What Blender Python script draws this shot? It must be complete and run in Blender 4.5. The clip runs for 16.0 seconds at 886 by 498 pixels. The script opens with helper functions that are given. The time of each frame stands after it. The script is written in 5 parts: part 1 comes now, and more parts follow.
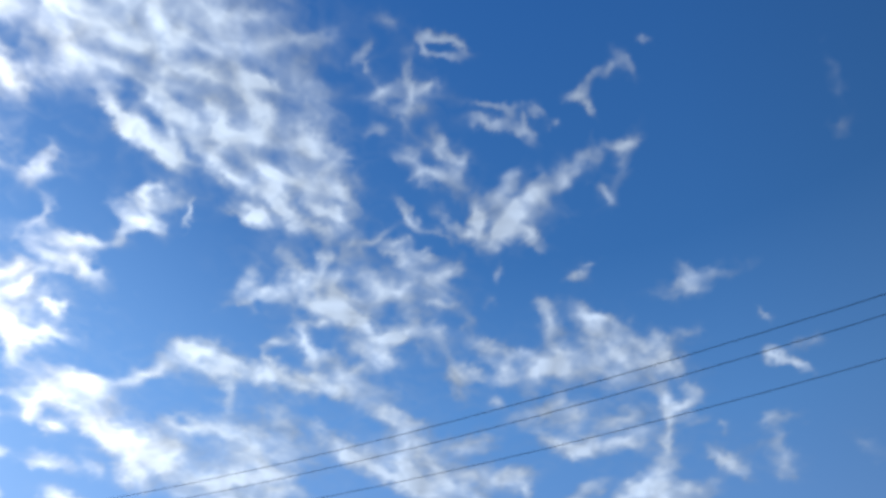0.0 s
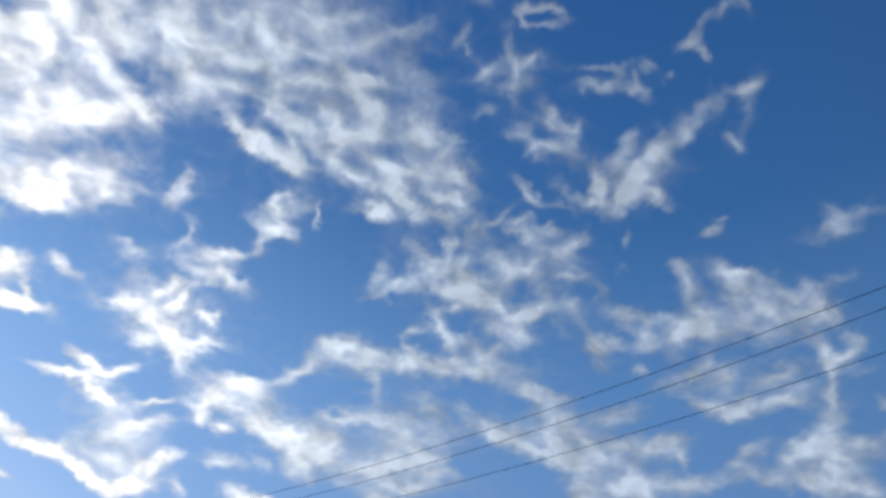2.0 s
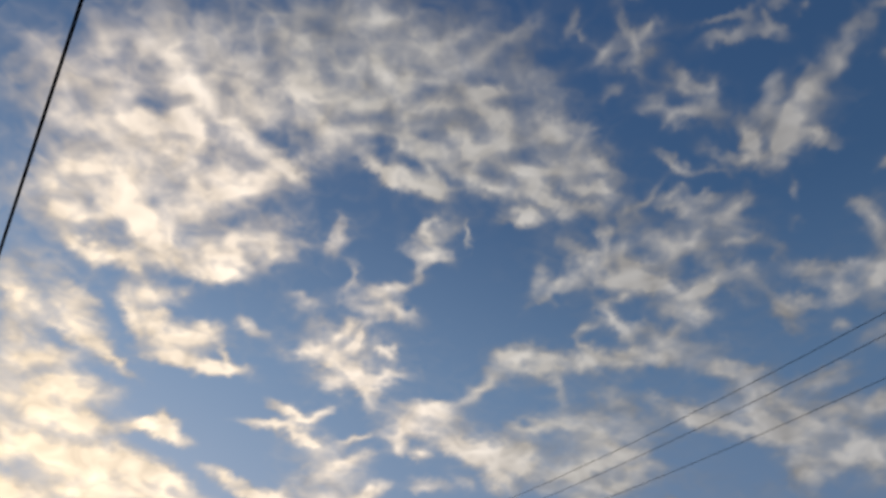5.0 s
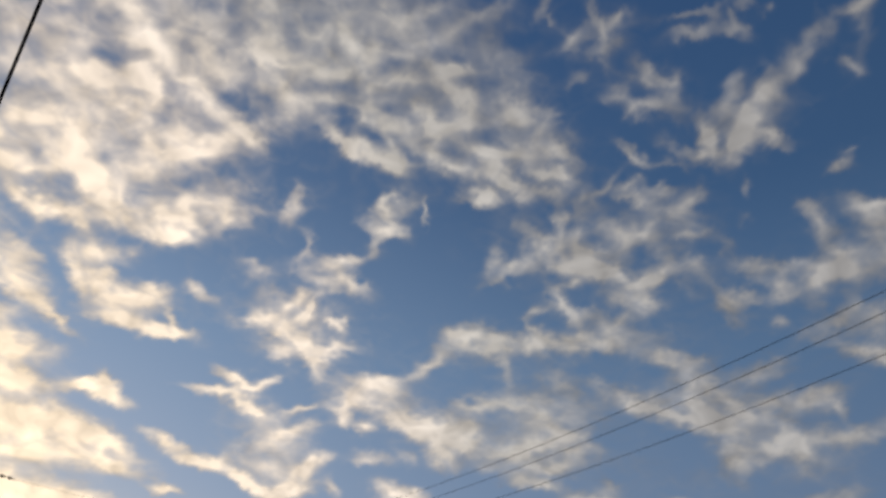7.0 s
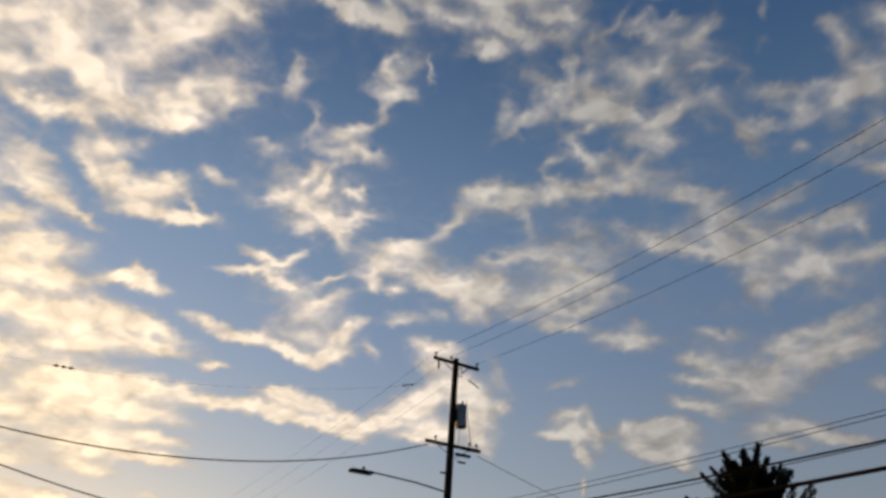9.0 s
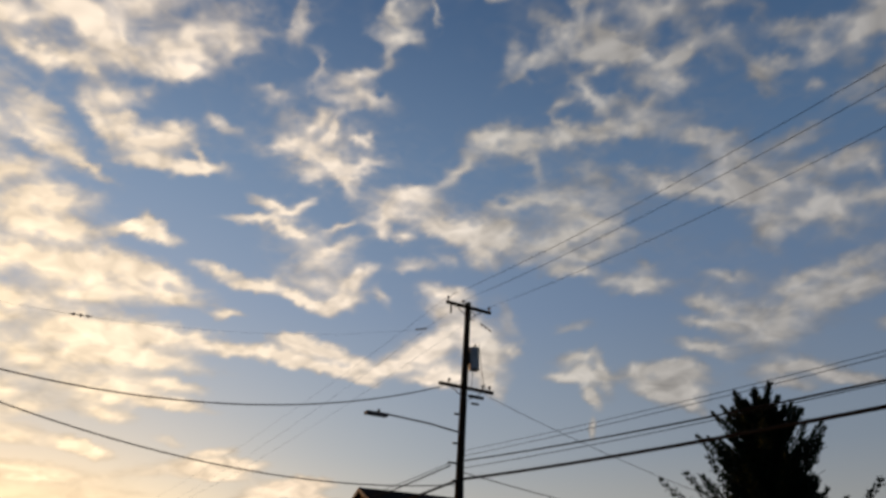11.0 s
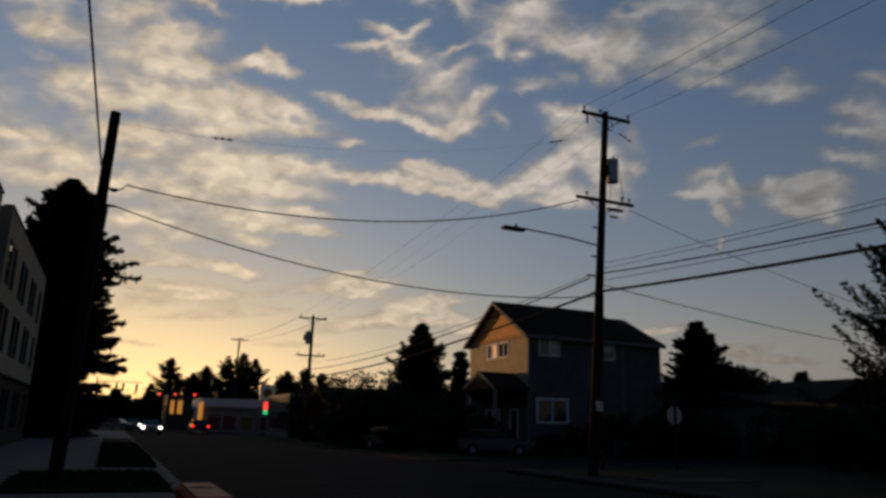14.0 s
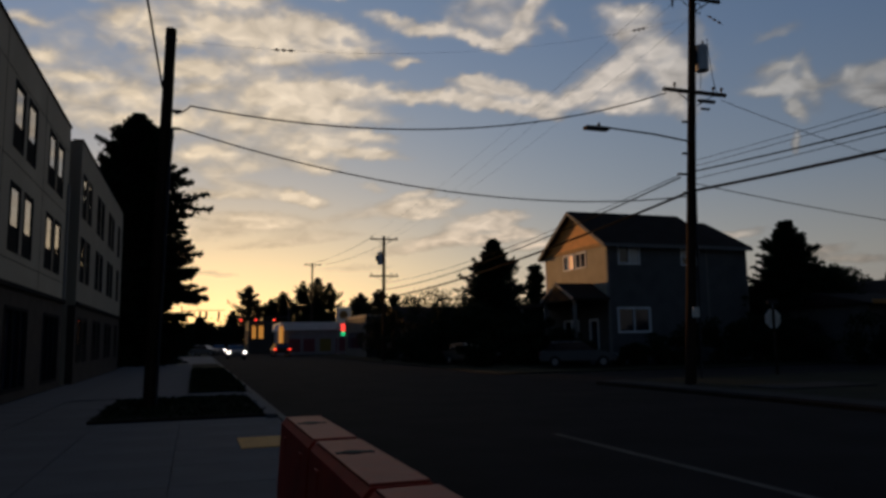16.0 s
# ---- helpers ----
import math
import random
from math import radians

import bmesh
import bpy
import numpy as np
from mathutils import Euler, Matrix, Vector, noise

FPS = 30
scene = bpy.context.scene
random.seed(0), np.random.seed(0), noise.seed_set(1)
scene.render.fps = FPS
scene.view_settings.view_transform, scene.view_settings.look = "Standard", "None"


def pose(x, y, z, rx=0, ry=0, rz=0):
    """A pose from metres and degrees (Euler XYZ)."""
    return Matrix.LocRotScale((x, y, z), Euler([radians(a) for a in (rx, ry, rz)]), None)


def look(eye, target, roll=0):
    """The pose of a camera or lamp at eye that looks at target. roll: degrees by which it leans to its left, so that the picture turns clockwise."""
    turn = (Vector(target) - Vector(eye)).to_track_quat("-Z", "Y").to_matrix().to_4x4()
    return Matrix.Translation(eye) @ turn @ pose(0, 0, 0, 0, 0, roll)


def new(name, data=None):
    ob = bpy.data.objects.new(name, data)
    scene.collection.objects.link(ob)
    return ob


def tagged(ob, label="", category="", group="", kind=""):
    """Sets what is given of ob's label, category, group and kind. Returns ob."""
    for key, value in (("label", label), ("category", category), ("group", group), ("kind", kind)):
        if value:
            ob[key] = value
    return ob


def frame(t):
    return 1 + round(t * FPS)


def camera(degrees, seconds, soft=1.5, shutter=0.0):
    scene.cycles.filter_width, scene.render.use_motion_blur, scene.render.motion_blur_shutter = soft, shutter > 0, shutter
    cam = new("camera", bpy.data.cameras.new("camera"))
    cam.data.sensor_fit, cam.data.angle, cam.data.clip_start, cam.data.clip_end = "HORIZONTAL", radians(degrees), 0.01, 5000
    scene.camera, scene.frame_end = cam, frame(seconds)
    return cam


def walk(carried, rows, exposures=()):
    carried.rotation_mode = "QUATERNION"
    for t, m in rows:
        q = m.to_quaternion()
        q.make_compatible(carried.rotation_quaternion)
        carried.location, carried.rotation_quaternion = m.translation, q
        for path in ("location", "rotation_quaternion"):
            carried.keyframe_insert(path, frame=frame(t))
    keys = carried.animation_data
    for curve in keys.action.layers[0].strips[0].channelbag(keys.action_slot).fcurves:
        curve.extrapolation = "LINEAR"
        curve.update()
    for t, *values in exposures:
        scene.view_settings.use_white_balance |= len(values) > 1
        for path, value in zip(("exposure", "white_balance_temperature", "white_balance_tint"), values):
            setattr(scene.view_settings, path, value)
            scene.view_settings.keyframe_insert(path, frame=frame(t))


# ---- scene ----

# camera: a slow walk along the pavement while it tilts down from the sky
# seconds, metres across and along the street, then tilt, lean and turn in degrees
PATH = [
    (0, 0.42, -2.80, 137.21, -1.83, -62.87),
    (0.5, 0.42, -2.80, 135.62, -1.03, -54.75),
    (1, 0.42, -2.79, 135.95, -0.74, -56.11),
    (1.5, 0.42, -2.79, 135.22, -4.02, -53.71),
    (2, 0.42, -2.79, 134.98, -4.14, -51.22),
    (2.5, 0.42, -2.79, 135.06, -2.47, -50.53),
    (3, 0.42, -2.78, 133.72, -5.11, -45.49),
    (3.5, 0.42, -2.78, 133.30, -4.41, -43.94),
    (4, 0.42, -2.78, 133.54, -5.72, -38.09),
    (4.2, 0.42, -2.78, 134.34, -4.11, -34.06),
    (6.3, 0.12, -2.75, 134.15, -4.68, -37.72),
    (6.5, 0.10, -2.74, 133.77, -4.18, -39.08),
    (7, 0.06, -2.74, 132.88, -4.31, -39.21),
    (7.5, 0.03, -2.73, 129.97, -3.15, -39.45),
    (8, 0.00, -2.72, 127.94, -1.65, -39.86),
    (8.5, 0.00, -2.68, 121.42, 0.12, -34.84),
    (9, 0.00, -2.60, 121.74, -0.48, -34.63),
    (11.5, 0.00, -2.42, 116.47, -0.06, -33.47),
    (12, 0.00, -2.38, 115.17, -0.10, -33.10),
    (12.5, 0.00, -2.25, 111.73, -0.69, -30.50),
    (13, 0.00, -1.95, 108.82, -0.32, -28.54),
    (13.5, 0.00, -1.66, 104.63, -0.74, -28.91),
    (14, 0.00, -1.40, 103.55, -1.38, -24.07),
    (14.5, 0.00, -1.10, 101.47, -1.13, -22.15),
    (15, 0.00, -0.76, 101.64, -0.47, -22.64),
    (15.5, 0.00, -0.35, 101.95, 0.54, -17.69),
    (16, 0.00, 0.00, 97.09, 0.92, -18.58),
]
cam = camera(62.51, 16.0, soft=3.1)
EXPOSURE = [(0.0, 1.2, 5000, 7), (1.0, 1.03, 5150, 8), (2.0, 0.9, 5200, 7), (3.0, 0.76, 5550, 8), (4.0, 0.56, 6250, 10),
            (6.5, 0.42, 6650, 11), (8.0, 0.44, 6750, 11), (9.0, 0.4, 6800, 11), (12.0, 0.2, 6700, 11), (12.5, 0.08, 6700, 11),
            (13.0, -0.09, 6550, 11), (13.5, -0.26, 6450, 11), (14.0, -0.34, 6400, 11), (15.0, -0.29, 6300, 11), (16.0, -0.25, 6250, 11)]
walk(cam, [(t, pose(x, y, 1.6, a, b, c)) for t, x, y, a, b, c in PATH], EXPOSURE)

# ---- sky and sun ----
SUN_AZ, SUN_EL = -14.0, 1.7          # degrees clockwise from the street's direction (+y), and above the horizon


def direction(az, el):
    az, el = radians(az), radians(el)
    return Vector((math.sin(az) * math.cos(el), math.cos(az) * math.cos(el), math.sin(el)))


GLOW = direction(1.0, 0.0)           # where the evening glow is brightest, at the street's end
world = bpy.data.worlds.new("evening_sky")
scene.world = world
world.use_nodes = True
wt = world.node_tree
wt.nodes.clear()


def node(tree, kind, **values):
    n = tree.nodes.new(kind)
    for key, value in values.items():
        n.inputs[key.replace("_", " ")].default_value = value
    return n


def math_node(tree, op, a, b=None, clamp=False):
    n = tree.nodes.new("ShaderNodeMath")
    n.operation, n.use_clamp = op, clamp
    for k, v in enumerate((a, b)):
        if v is None:
            continue
        if isinstance(v, (int, float)):
            n.inputs[k].default_value = v
        else:
            tree.links.new(v, n.inputs[k])
    return n.outputs[0]


def ramp_node(tree, fac, stops, mode="LINEAR"):
    n = tree.nodes.new("ShaderNodeValToRGB")
    n.color_ramp.interpolation = mode
    e = n.color_ramp.elements
    while len(e) < len(stops):
        e.new(0.5)
    for k, (p, c) in enumerate(stops):
        e[k].position, e[k].color = p, (*c, 1.0)
    tree.links.new(fac, n.inputs[0])
    return n.outputs[0]


def scaled(tree, colour, factor, mode="MULTIPLY"):
    n = tree.nodes.new("ShaderNodeVectorMath")
    n.operation = "SCALE"
    if isinstance(colour, tuple):
        n.inputs[0].default_value = colour
    else:
        tree.links.new(colour, n.inputs[0])
    if isinstance(factor, float):
        n.inputs["Scale"].default_value = factor
    else:
        tree.links.new(factor, n.inputs["Scale"])
    return n.outputs[0]


def summed(tree, a, b):
    n = tree.nodes.new("ShaderNodeVectorMath")
    n.operation = "ADD"
    tree.links.new(a, n.inputs[0])
    tree.links.new(b, n.inputs[1])
    return n.outputs[0]


def dot_node(tree, vec, fixed):
    n = tree.nodes.new("ShaderNodeVectorMath")
    n.operation = "DOT_PRODUCT"
    tree.links.new(vec, n.inputs[0])
    n.inputs[1].default_value = fixed
    return n.outputs["Value"]


coord = wt.nodes.new("ShaderNodeTexCoord").outputs["Generated"]
height = math_node(wt, "MAXIMUM", dot_node(wt, coord, (0, 0, 1)), 0.0)
sky_ramp = ramp_node(wt, height, [(0.0, (0.29, 0.29, 0.30)), (0.10, (0.32, 0.34, 0.345)), (0.2, (0.215, 0.278, 0.36)),
                                  (0.38, (0.132, 0.21, 0.348)), (0.55, (0.091, 0.174, 0.316)), (0.72, (0.043, 0.106, 0.232)),
                                  (1.0, (0.022, 0.066, 0.18))])
toward = math_node(wt, "MAXIMUM", dot_node(wt, coord, GLOW), 0.0)
wide = math_node(wt, "POWER", toward, 3.6)
close = math_node(wt, "POWER", toward, 18.0)
low = math_node(wt, "POWER", math_node(wt, "SUBTRACT", 1.0, height), 9.0)
# the eastern half of the sky is darker
side = dot_node(wt, coord, (-0.17, 0.985, 0.0))
east = ramp_node(wt, math_node(wt, "ADD", math_node(wt, "MULTIPLY", side, 0.5), 0.5),
                 [(0.2, (0.3,) * 3), (0.44, (0.55,) * 3), (0.63, (0.65,) * 3), (0.72, (0.69,) * 3), (0.85, (0.82,) * 3), (0.95, (1.0,) * 3)])
colour = scaled(wt, sky_ramp, east)
colour = summed(wt, colour, scaled(wt, (0.095, 0.09, 0.066), wide))
colour = summed(wt, colour, scaled(wt, (1.55, 0.88, 0.17), math_node(wt, "MULTIPLY", close, low)))
colour = summed(wt, colour, scaled(wt, (0.16, 0.09, 0.0), close))
colour = summed(wt, colour, scaled(wt, (0.29, 0.155, 0.01), math_node(wt, "MULTIPLY", math_node(wt, "POWER", toward, 2.0), low)))
nishita = wt.nodes.new("ShaderNodeTexSky")
nishita.sky_type, nishita.sun_disc = "NISHITA", False
nishita.sun_elevation, nishita.sun_rotation = radians(SUN_EL), radians(SUN_AZ)
colour = summed(wt, colour, scaled(wt, nishita.outputs[0], 0.01))
background = node(wt, "ShaderNodeBackground", Strength=1.0)
wt.links.new(colour, background.inputs["Color"])
wt.links.new(background.outputs[0], wt.nodes.new("ShaderNodeOutputWorld").inputs["Surface"])

sun_data = bpy.data.lights.new("low_sun", "SUN")
sun_data.energy, sun_data.angle, sun_data.color = 3.2, radians(0.6), (1.0, 0.5, 0.16)
sun = new("low_sun", sun_data)
sun.matrix_world = look((0, 0, 60), Vector((0, 0, 60)) - direction(SUN_AZ, SUN_EL))


# ---- materials ----
def material(name, base, rough=0.8, metal=0.0, vary=0.25, scale=4.0, bump=0.15, fine=30.0, stretch=(1, 1, 1), spec=0.3):
    """A surface with stains at one scale and grain at another."""
    m = bpy.data.materials.new(name)
    m.use_nodes = True
    t = m.node_tree
    b = t.nodes["Principled BSDF"]
    c = t.nodes.new("ShaderNodeTexCoord").outputs["Object"]
    mapping = t.nodes.new("ShaderNodeMapping")
    mapping.inputs["Scale"].default_value = stretch
    t.links.new(c, mapping.inputs["Vector"])
    n1 = node(t, "ShaderNodeTexNoise", Scale=scale, Detail=4.0)
    n2 = node(t, "ShaderNodeTexNoise", Scale=fine, Detail=3.0)
    t.links.new(mapping.outputs[0], n1.inputs["Vector"])
    t.links.new(mapping.outputs[0], n2.inputs["Vector"])
    both = math_node(t, "ADD", math_node(t, "MULTIPLY", n1.outputs["Fac"], 0.65), math_node(t, "MULTIPLY", n2.outputs["Fac"], 0.35))
    dark = tuple(v * (1 - vary) for v in base)
    light = tuple(min(1, v * (1 + vary)) for v in base)
    t.links.new(ramp_node(t, both, [(0.32, dark), (0.68, light)]), b.inputs["Base Color"])
    r = node(t, "ShaderNodeMapRange")
    r.inputs["To Min"].default_value, r.inputs["To Max"].default_value = max(0.05, rough - 0.1), min(1, rough + 0.1)
    t.links.new(n2.outputs["Fac"], r.inputs["Value"])
    t.links.new(r.outputs[0], b.inputs["Roughness"])
    b.inputs["Metallic"].default_value = metal
    b.inputs["Specular IOR Level"].default_value = spec
    if bump:
        bm_node = node(t, "ShaderNodeBump", Strength=bump, Distance=0.02)
        t.links.new(both, bm_node.inputs["Height"])
        t.links.new(bm_node.outputs[0], b.inputs["Normal"])
    return m


def boarded(name, base, pitch, rough=0.75, axis="Z", vary=0.2):
    """Lapped boards or shingle courses: a saw-tooth relief across one axis."""
    m = material(name, base, rough, vary=vary, scale=1.2, fine=18.0, bump=0.1)
    t = m.node_tree
    b = t.nodes["Principled BSDF"]
    c = t.nodes.new("ShaderNodeTexCoord").outputs["Object"]
    xyz = t.nodes.new("ShaderNodeSeparateXYZ")
    t.links.new(c, xyz.inputs[0])
    saw = math_node(t, "FRACT", math_node(t, "DIVIDE", xyz.outputs[axis], pitch))
    bump = node(t, "ShaderNodeBump", Strength=0.9, Distance=0.03)
    t.links.new(saw, bump.inputs["Height"])
    t.links.new(bump.outputs[0], b.inputs["Normal"])
    return m


def glass_pane(name, base, rough=0.06, ior=1.9):
    m = bpy.data.materials.new(name)
    m.use_nodes = True
    b = m.node_tree.nodes["Principled BSDF"]
    b.inputs["Base Color"].default_value = (*base, 1)
    b.inputs["Roughness"].default_value = rough
    b.inputs["Specular IOR Level"].default_value = 0.9
    b.inputs["IOR"].default_value = ior
    return m


def glowing(name, colour, strength):
    m = bpy.data.materials.new(name)
    m.use_nodes = True
    b = m.node_tree.nodes["Principled BSDF"]
    b.inputs["Base Color"].default_value = (*colour, 1)
    b.inputs["Emission Color"].default_value = (*colour, 1)
    b.inputs["Emission Strength"].default_value = strength
    return m


ASPHALT = material("asphalt", (0.018, 0.017, 0.017), 0.95, scale=0.6, fine=60, vary=0.3, bump=0.3, spec=0.02)
CONCRETE = material("concrete", (0.105, 0.107, 0.112), 0.95, scale=0.8, fine=40, vary=0.18, spec=0.15)
# concrete across the street, darkened in colour for the shade there
SHADED_CONCRETE = material("shaded_concrete", (0.036, 0.036, 0.036), 0.95, scale=0.8, fine=40, vary=0.3, spec=0.03)
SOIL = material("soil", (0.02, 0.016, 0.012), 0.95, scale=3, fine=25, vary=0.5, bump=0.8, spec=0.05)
GRASS = material("grass", (0.014, 0.016, 0.008), 0.95, scale=1.5, fine=40, vary=0.5, bump=0.6, spec=0.05)
PAINT_WHITE = material("road_paint", (0.075, 0.072, 0.062), 0.9, scale=3, fine=30, vary=0.4, spec=0.1)
TACTILE = material("tactile_yellow", (0.5, 0.25, 0.05), 0.75, scale=5, fine=30, vary=0.2)
WOOD_POLE = material("pole_wood", (0.035, 0.024, 0.017), 0.9, scale=2, fine=20, vary=0.4, stretch=(6, 6, 0.5), bump=0.6, spec=0.02)
STEEL = material("galvanised_steel", (0.25, 0.26, 0.28), 0.45, metal=0.8, scale=6, vary=0.15)
DARK_STEEL = material("dark_fitting", (0.03, 0.03, 0.035), 0.6, metal=0.3, scale=6, vary=0.2)
CABLE = material("cable_sheath", (0.01, 0.01, 0.011), 0.95, vary=0.1, bump=0, spec=0.02)
TANK = material("transformer_grey", (0.4, 0.43, 0.47), 0.5, metal=0.0, scale=3, vary=0.15)
PORCELAIN = material("porcelain", (0.1, 0.07, 0.06), 0.35, vary=0.1, bump=0)
BARK = material("bark", (0.035, 0.026, 0.02), 0.95, scale=3, fine=25, vary=0.4, stretch=(4, 4, 0.6), bump=0.8, spec=0.05)
NEEDLES = material("needles", (0.016, 0.024, 0.014), 0.9, scale=0.8, fine=6, vary=0.45, bump=0, spec=0.05)
LEAVES = material("leaves", (0.022, 0.028, 0.014), 0.9, scale=0.8, fine=6, vary=0.45, bump=0, spec=0.05)
BARRIER = material("barrier_plastic", (0.42, 0.03, 0.012), 0.6, scale=3, fine=30, vary=0.25, bump=0.15)
BARRIER_TOP = material("sun_bleached_plastic", (0.33, 0.055, 0.028), 0.65, scale=3, fine=22, vary=0.25, bump=0.2)
STUCCO = material("grey_panel", (0.36, 0.305, 0.23), 0.85, scale=0.5, fine=25, vary=0.12, spec=0.15)
STUCCO_LIGHT = material("pale_panel", (0.28, 0.24, 0.185), 0.85, scale=0.5, fine=25, vary=0.1, spec=0.15)
BRICK_DARK = material("ground_floor_brick", (0.042, 0.035, 0.031), 0.9, scale=2, fine=22, vary=0.3, spec=0.1)
FRAME_DARK = material("dark_window_frame", (0.015, 0.015, 0.016), 0.95, vary=0.1, bump=0, spec=0.02)
TRIM_WHITE = material("white_trim", (0.7, 0.7, 0.7), 0.7, scale=2, fine=20, vary=0.1, bump=0.05)
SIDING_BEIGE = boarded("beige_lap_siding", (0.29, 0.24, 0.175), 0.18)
# the siding away from the sun: its shade is put in as darker grey
SIDING_SHADED = boarded("shaded_lap_siding", (0.10, 0.105, 0.11), 0.18)
SHINGLE = boarded("dark_shingles", (0.028, 0.022, 0.019), 0.16, 0.98)
SHINGLE.node_tree.nodes["Principled BSDF"].inputs["Specular IOR Level"].default_value = 0.05
GLASS = glass_pane("window_glass", (0.008, 0.013, 0.026), 0.08, 1.5)
# gable boards: the warm light of the low sun is put into their orange
SUNLIT_GABLE = boarded("sunlit_gable_boards", (0.66, 0.26, 0.06), 0.2)
TRIM_GREY = material("grey_trim", (0.16, 0.155, 0.15), 0.8, scale=2, fine=20, vary=0.15, bump=0.05)
PLATE = material("weathered_sign_plate", (0.75, 0.7, 0.62), 0.7, scale=4, fine=30, vary=0.25, bump=0.1)
COATED = glass_pane("coated_glass", (0.03, 0.03, 0.03), 0.05, 2.8)
BLIND = glass_pane("pane_with_blind", (0.5, 0.5, 0.5), 0.2, 1.45)
CAR_WHITE = material("pale_car_paint", (0.1, 0.1, 0.1), 0.5, vary=0.05, bump=0, spec=0.3)
CAR_DARK = material("dark_car_paint", (0.012, 0.012, 0.014), 0.6, vary=0.1, bump=0, spec=0.3)
RUBBER = material("rubber", (0.012, 0.012, 0.012), 0.85, vary=0.1, bump=0)
HEADLIGHT = glowing("headlight", (1.0, 0.93, 0.82), 6.0)
TAILLIGHT = glowing("tail_light", (1.0, 0.04, 0.02), 2.0)
SIGNAL_RED = glowing("red_signal_lens", (1.0, 0.03, 0.02), 2.5)
SIGN_RED = glowing("red_price_panel", (1.0, 0.06, 0.04), 1.7)
SIGN_GREEN = glowing("green_price_panel", (0.05, 0.9, 0.3), 0.8)
SIGN_FACE = glowing("sign_face", (0.5, 0.47, 0.42), 0.06)
SHOP_GLOW = glowing("shop_window_and_sun_glow", (1.0, 0.4, 0.07), 0.5)
LAMP_GREY = material("lamp_grey", (0.05, 0.05, 0.055), 0.8, vary=0.1, bump=0, spec=0.1)
# sunset reflection in a gable window pane, put in as emission
PANE_GLINT = glowing("pane_glint", (1.0, 0.46, 0.2), 0.7)
WALL_WHITE = material("white_block_wall", (0.2, 0.2, 0.22), 0.85, scale=1, fine=10, vary=0.12)
WALL_DARK = material("dark_wall", (0.06, 0.055, 0.05), 0.9, scale=1, fine=10, vary=0.2)
POSTER_RED = material("red_poster", (0.14, 0.04, 0.05), 0.7, vary=0.3)
POSTER_YELLOW = material("yellow_poster", (0.16, 0.13, 0.03), 0.7, vary=0.3)
ORANGE_WOOD = material("orange_fascia", (0.35, 0.17, 0.05), 0.8, vary=0.2)


# ---- building helpers ----
def part(name, bm, mat, parent=None, label=""):
    me = bpy.data.meshes.new(name)
    bm.to_mesh(me)
    bm.free()
    for m in (mat if isinstance(mat, (list, tuple)) else (mat,)):
        me.materials.append(m)
    ob = new(name, me)
    ob.parent = parent
    return tagged(ob, label=label)


def thing(name, label, category, at=(0, 0, 0), turn=0.0, group="", kind=""):
    ob = new(name)
    ob.empty_display_size = 0.2
    ob.matrix_basis = pose(*at, 0, 0, turn)
    return tagged(ob, label, category, group, kind)


def add_box(bm, lo, hi, bevel=0.0, mat=0):
    made = bmesh.ops.create_cube(bm, size=1.0)
    size = [h - l for l, h in zip(lo, hi)]
    mid = [(h + l) / 2 for l, h in zip(lo, hi)]
    bmesh.ops.transform(bm, matrix=Matrix.Translation(mid) @ Matrix.Diagonal((*size, 1)), verts=made["verts"])
    faces = {f for v in made["verts"] for f in v.link_faces}
    for f in faces:
        f.material_index = mat
    if bevel:
        bmesh.ops.bevel(bm, geom=list({e for f in faces for e in f.edges}), offset=bevel, segments=2, affect="EDGES", profile=0.6)
    return bm


def box(lo, hi, bevel=0.0):
    return add_box(bmesh.new(), lo, hi, bevel)


def add_tube(bm, points, radii, sides=8):
    """A tube through points, with a radius at each."""
    rings = []
    points = [Vector(p) for p in points]
    for k, p in enumerate(points):
        way = (points[min(k + 1, len(points) - 1)] - points[max(k - 1, 0)]).normalized()
        a = way.orthogonal().normalized()
        b = way.cross(a)
        r = radii[k] if isinstance(radii, (list, tuple)) else radii
        rings.append([bm.verts.new(p + r * (math.cos(q) * a + math.sin(q) * b)) for q in (2 * math.pi * i / sides for i in range(sides))])
    flip = None
    for r0, r1 in zip(rings, rings[1:]):
        if flip is None:
            flip = 0
        # match the ring's start so that the tube does not twist
        best = min(range(sides), key=lambda s: (r1[s].co - r0[0].co).length)
        r1[:] = r1[best:] + r1[:best]
        if (r1[1].co - r0[1].co).length > (r1[-1].co - r0[1].co).length:
            r1[1:] = r1[1:][::-1]
        for i in range(sides):
            j = (i + 1) % sides
            bm.faces.new((r0[i], r0[j], r1[j], r1[i]))
    bm.faces.new(rings[0])
    bm.faces.new(rings[-1])
    return bm


def tube(points, radii, sides=8):
    return add_tube(bmesh.new(), points, radii, sides)


def prism(outline, axis, lo, hi):
    """An outline in the two other axes, pushed out along one axis."""
    bm = bmesh.new()
    def at(p, d):
        q = list(p)
        q.insert(axis, d)
        return q
    a = [bm.verts.new(at(p, lo)) for p in outline]
    b = [bm.verts.new(at(p, hi)) for p in outline]
    bm.faces.new(a)
    bm.faces.new(b[::-1])
    for i in range(len(a)):
        j = (i + 1) % len(a)
        bm.faces.new((a[i], b[i], b[j], a[j]))
    bmesh.ops.recalc_face_normals(bm, faces=bm.faces)
    return bm


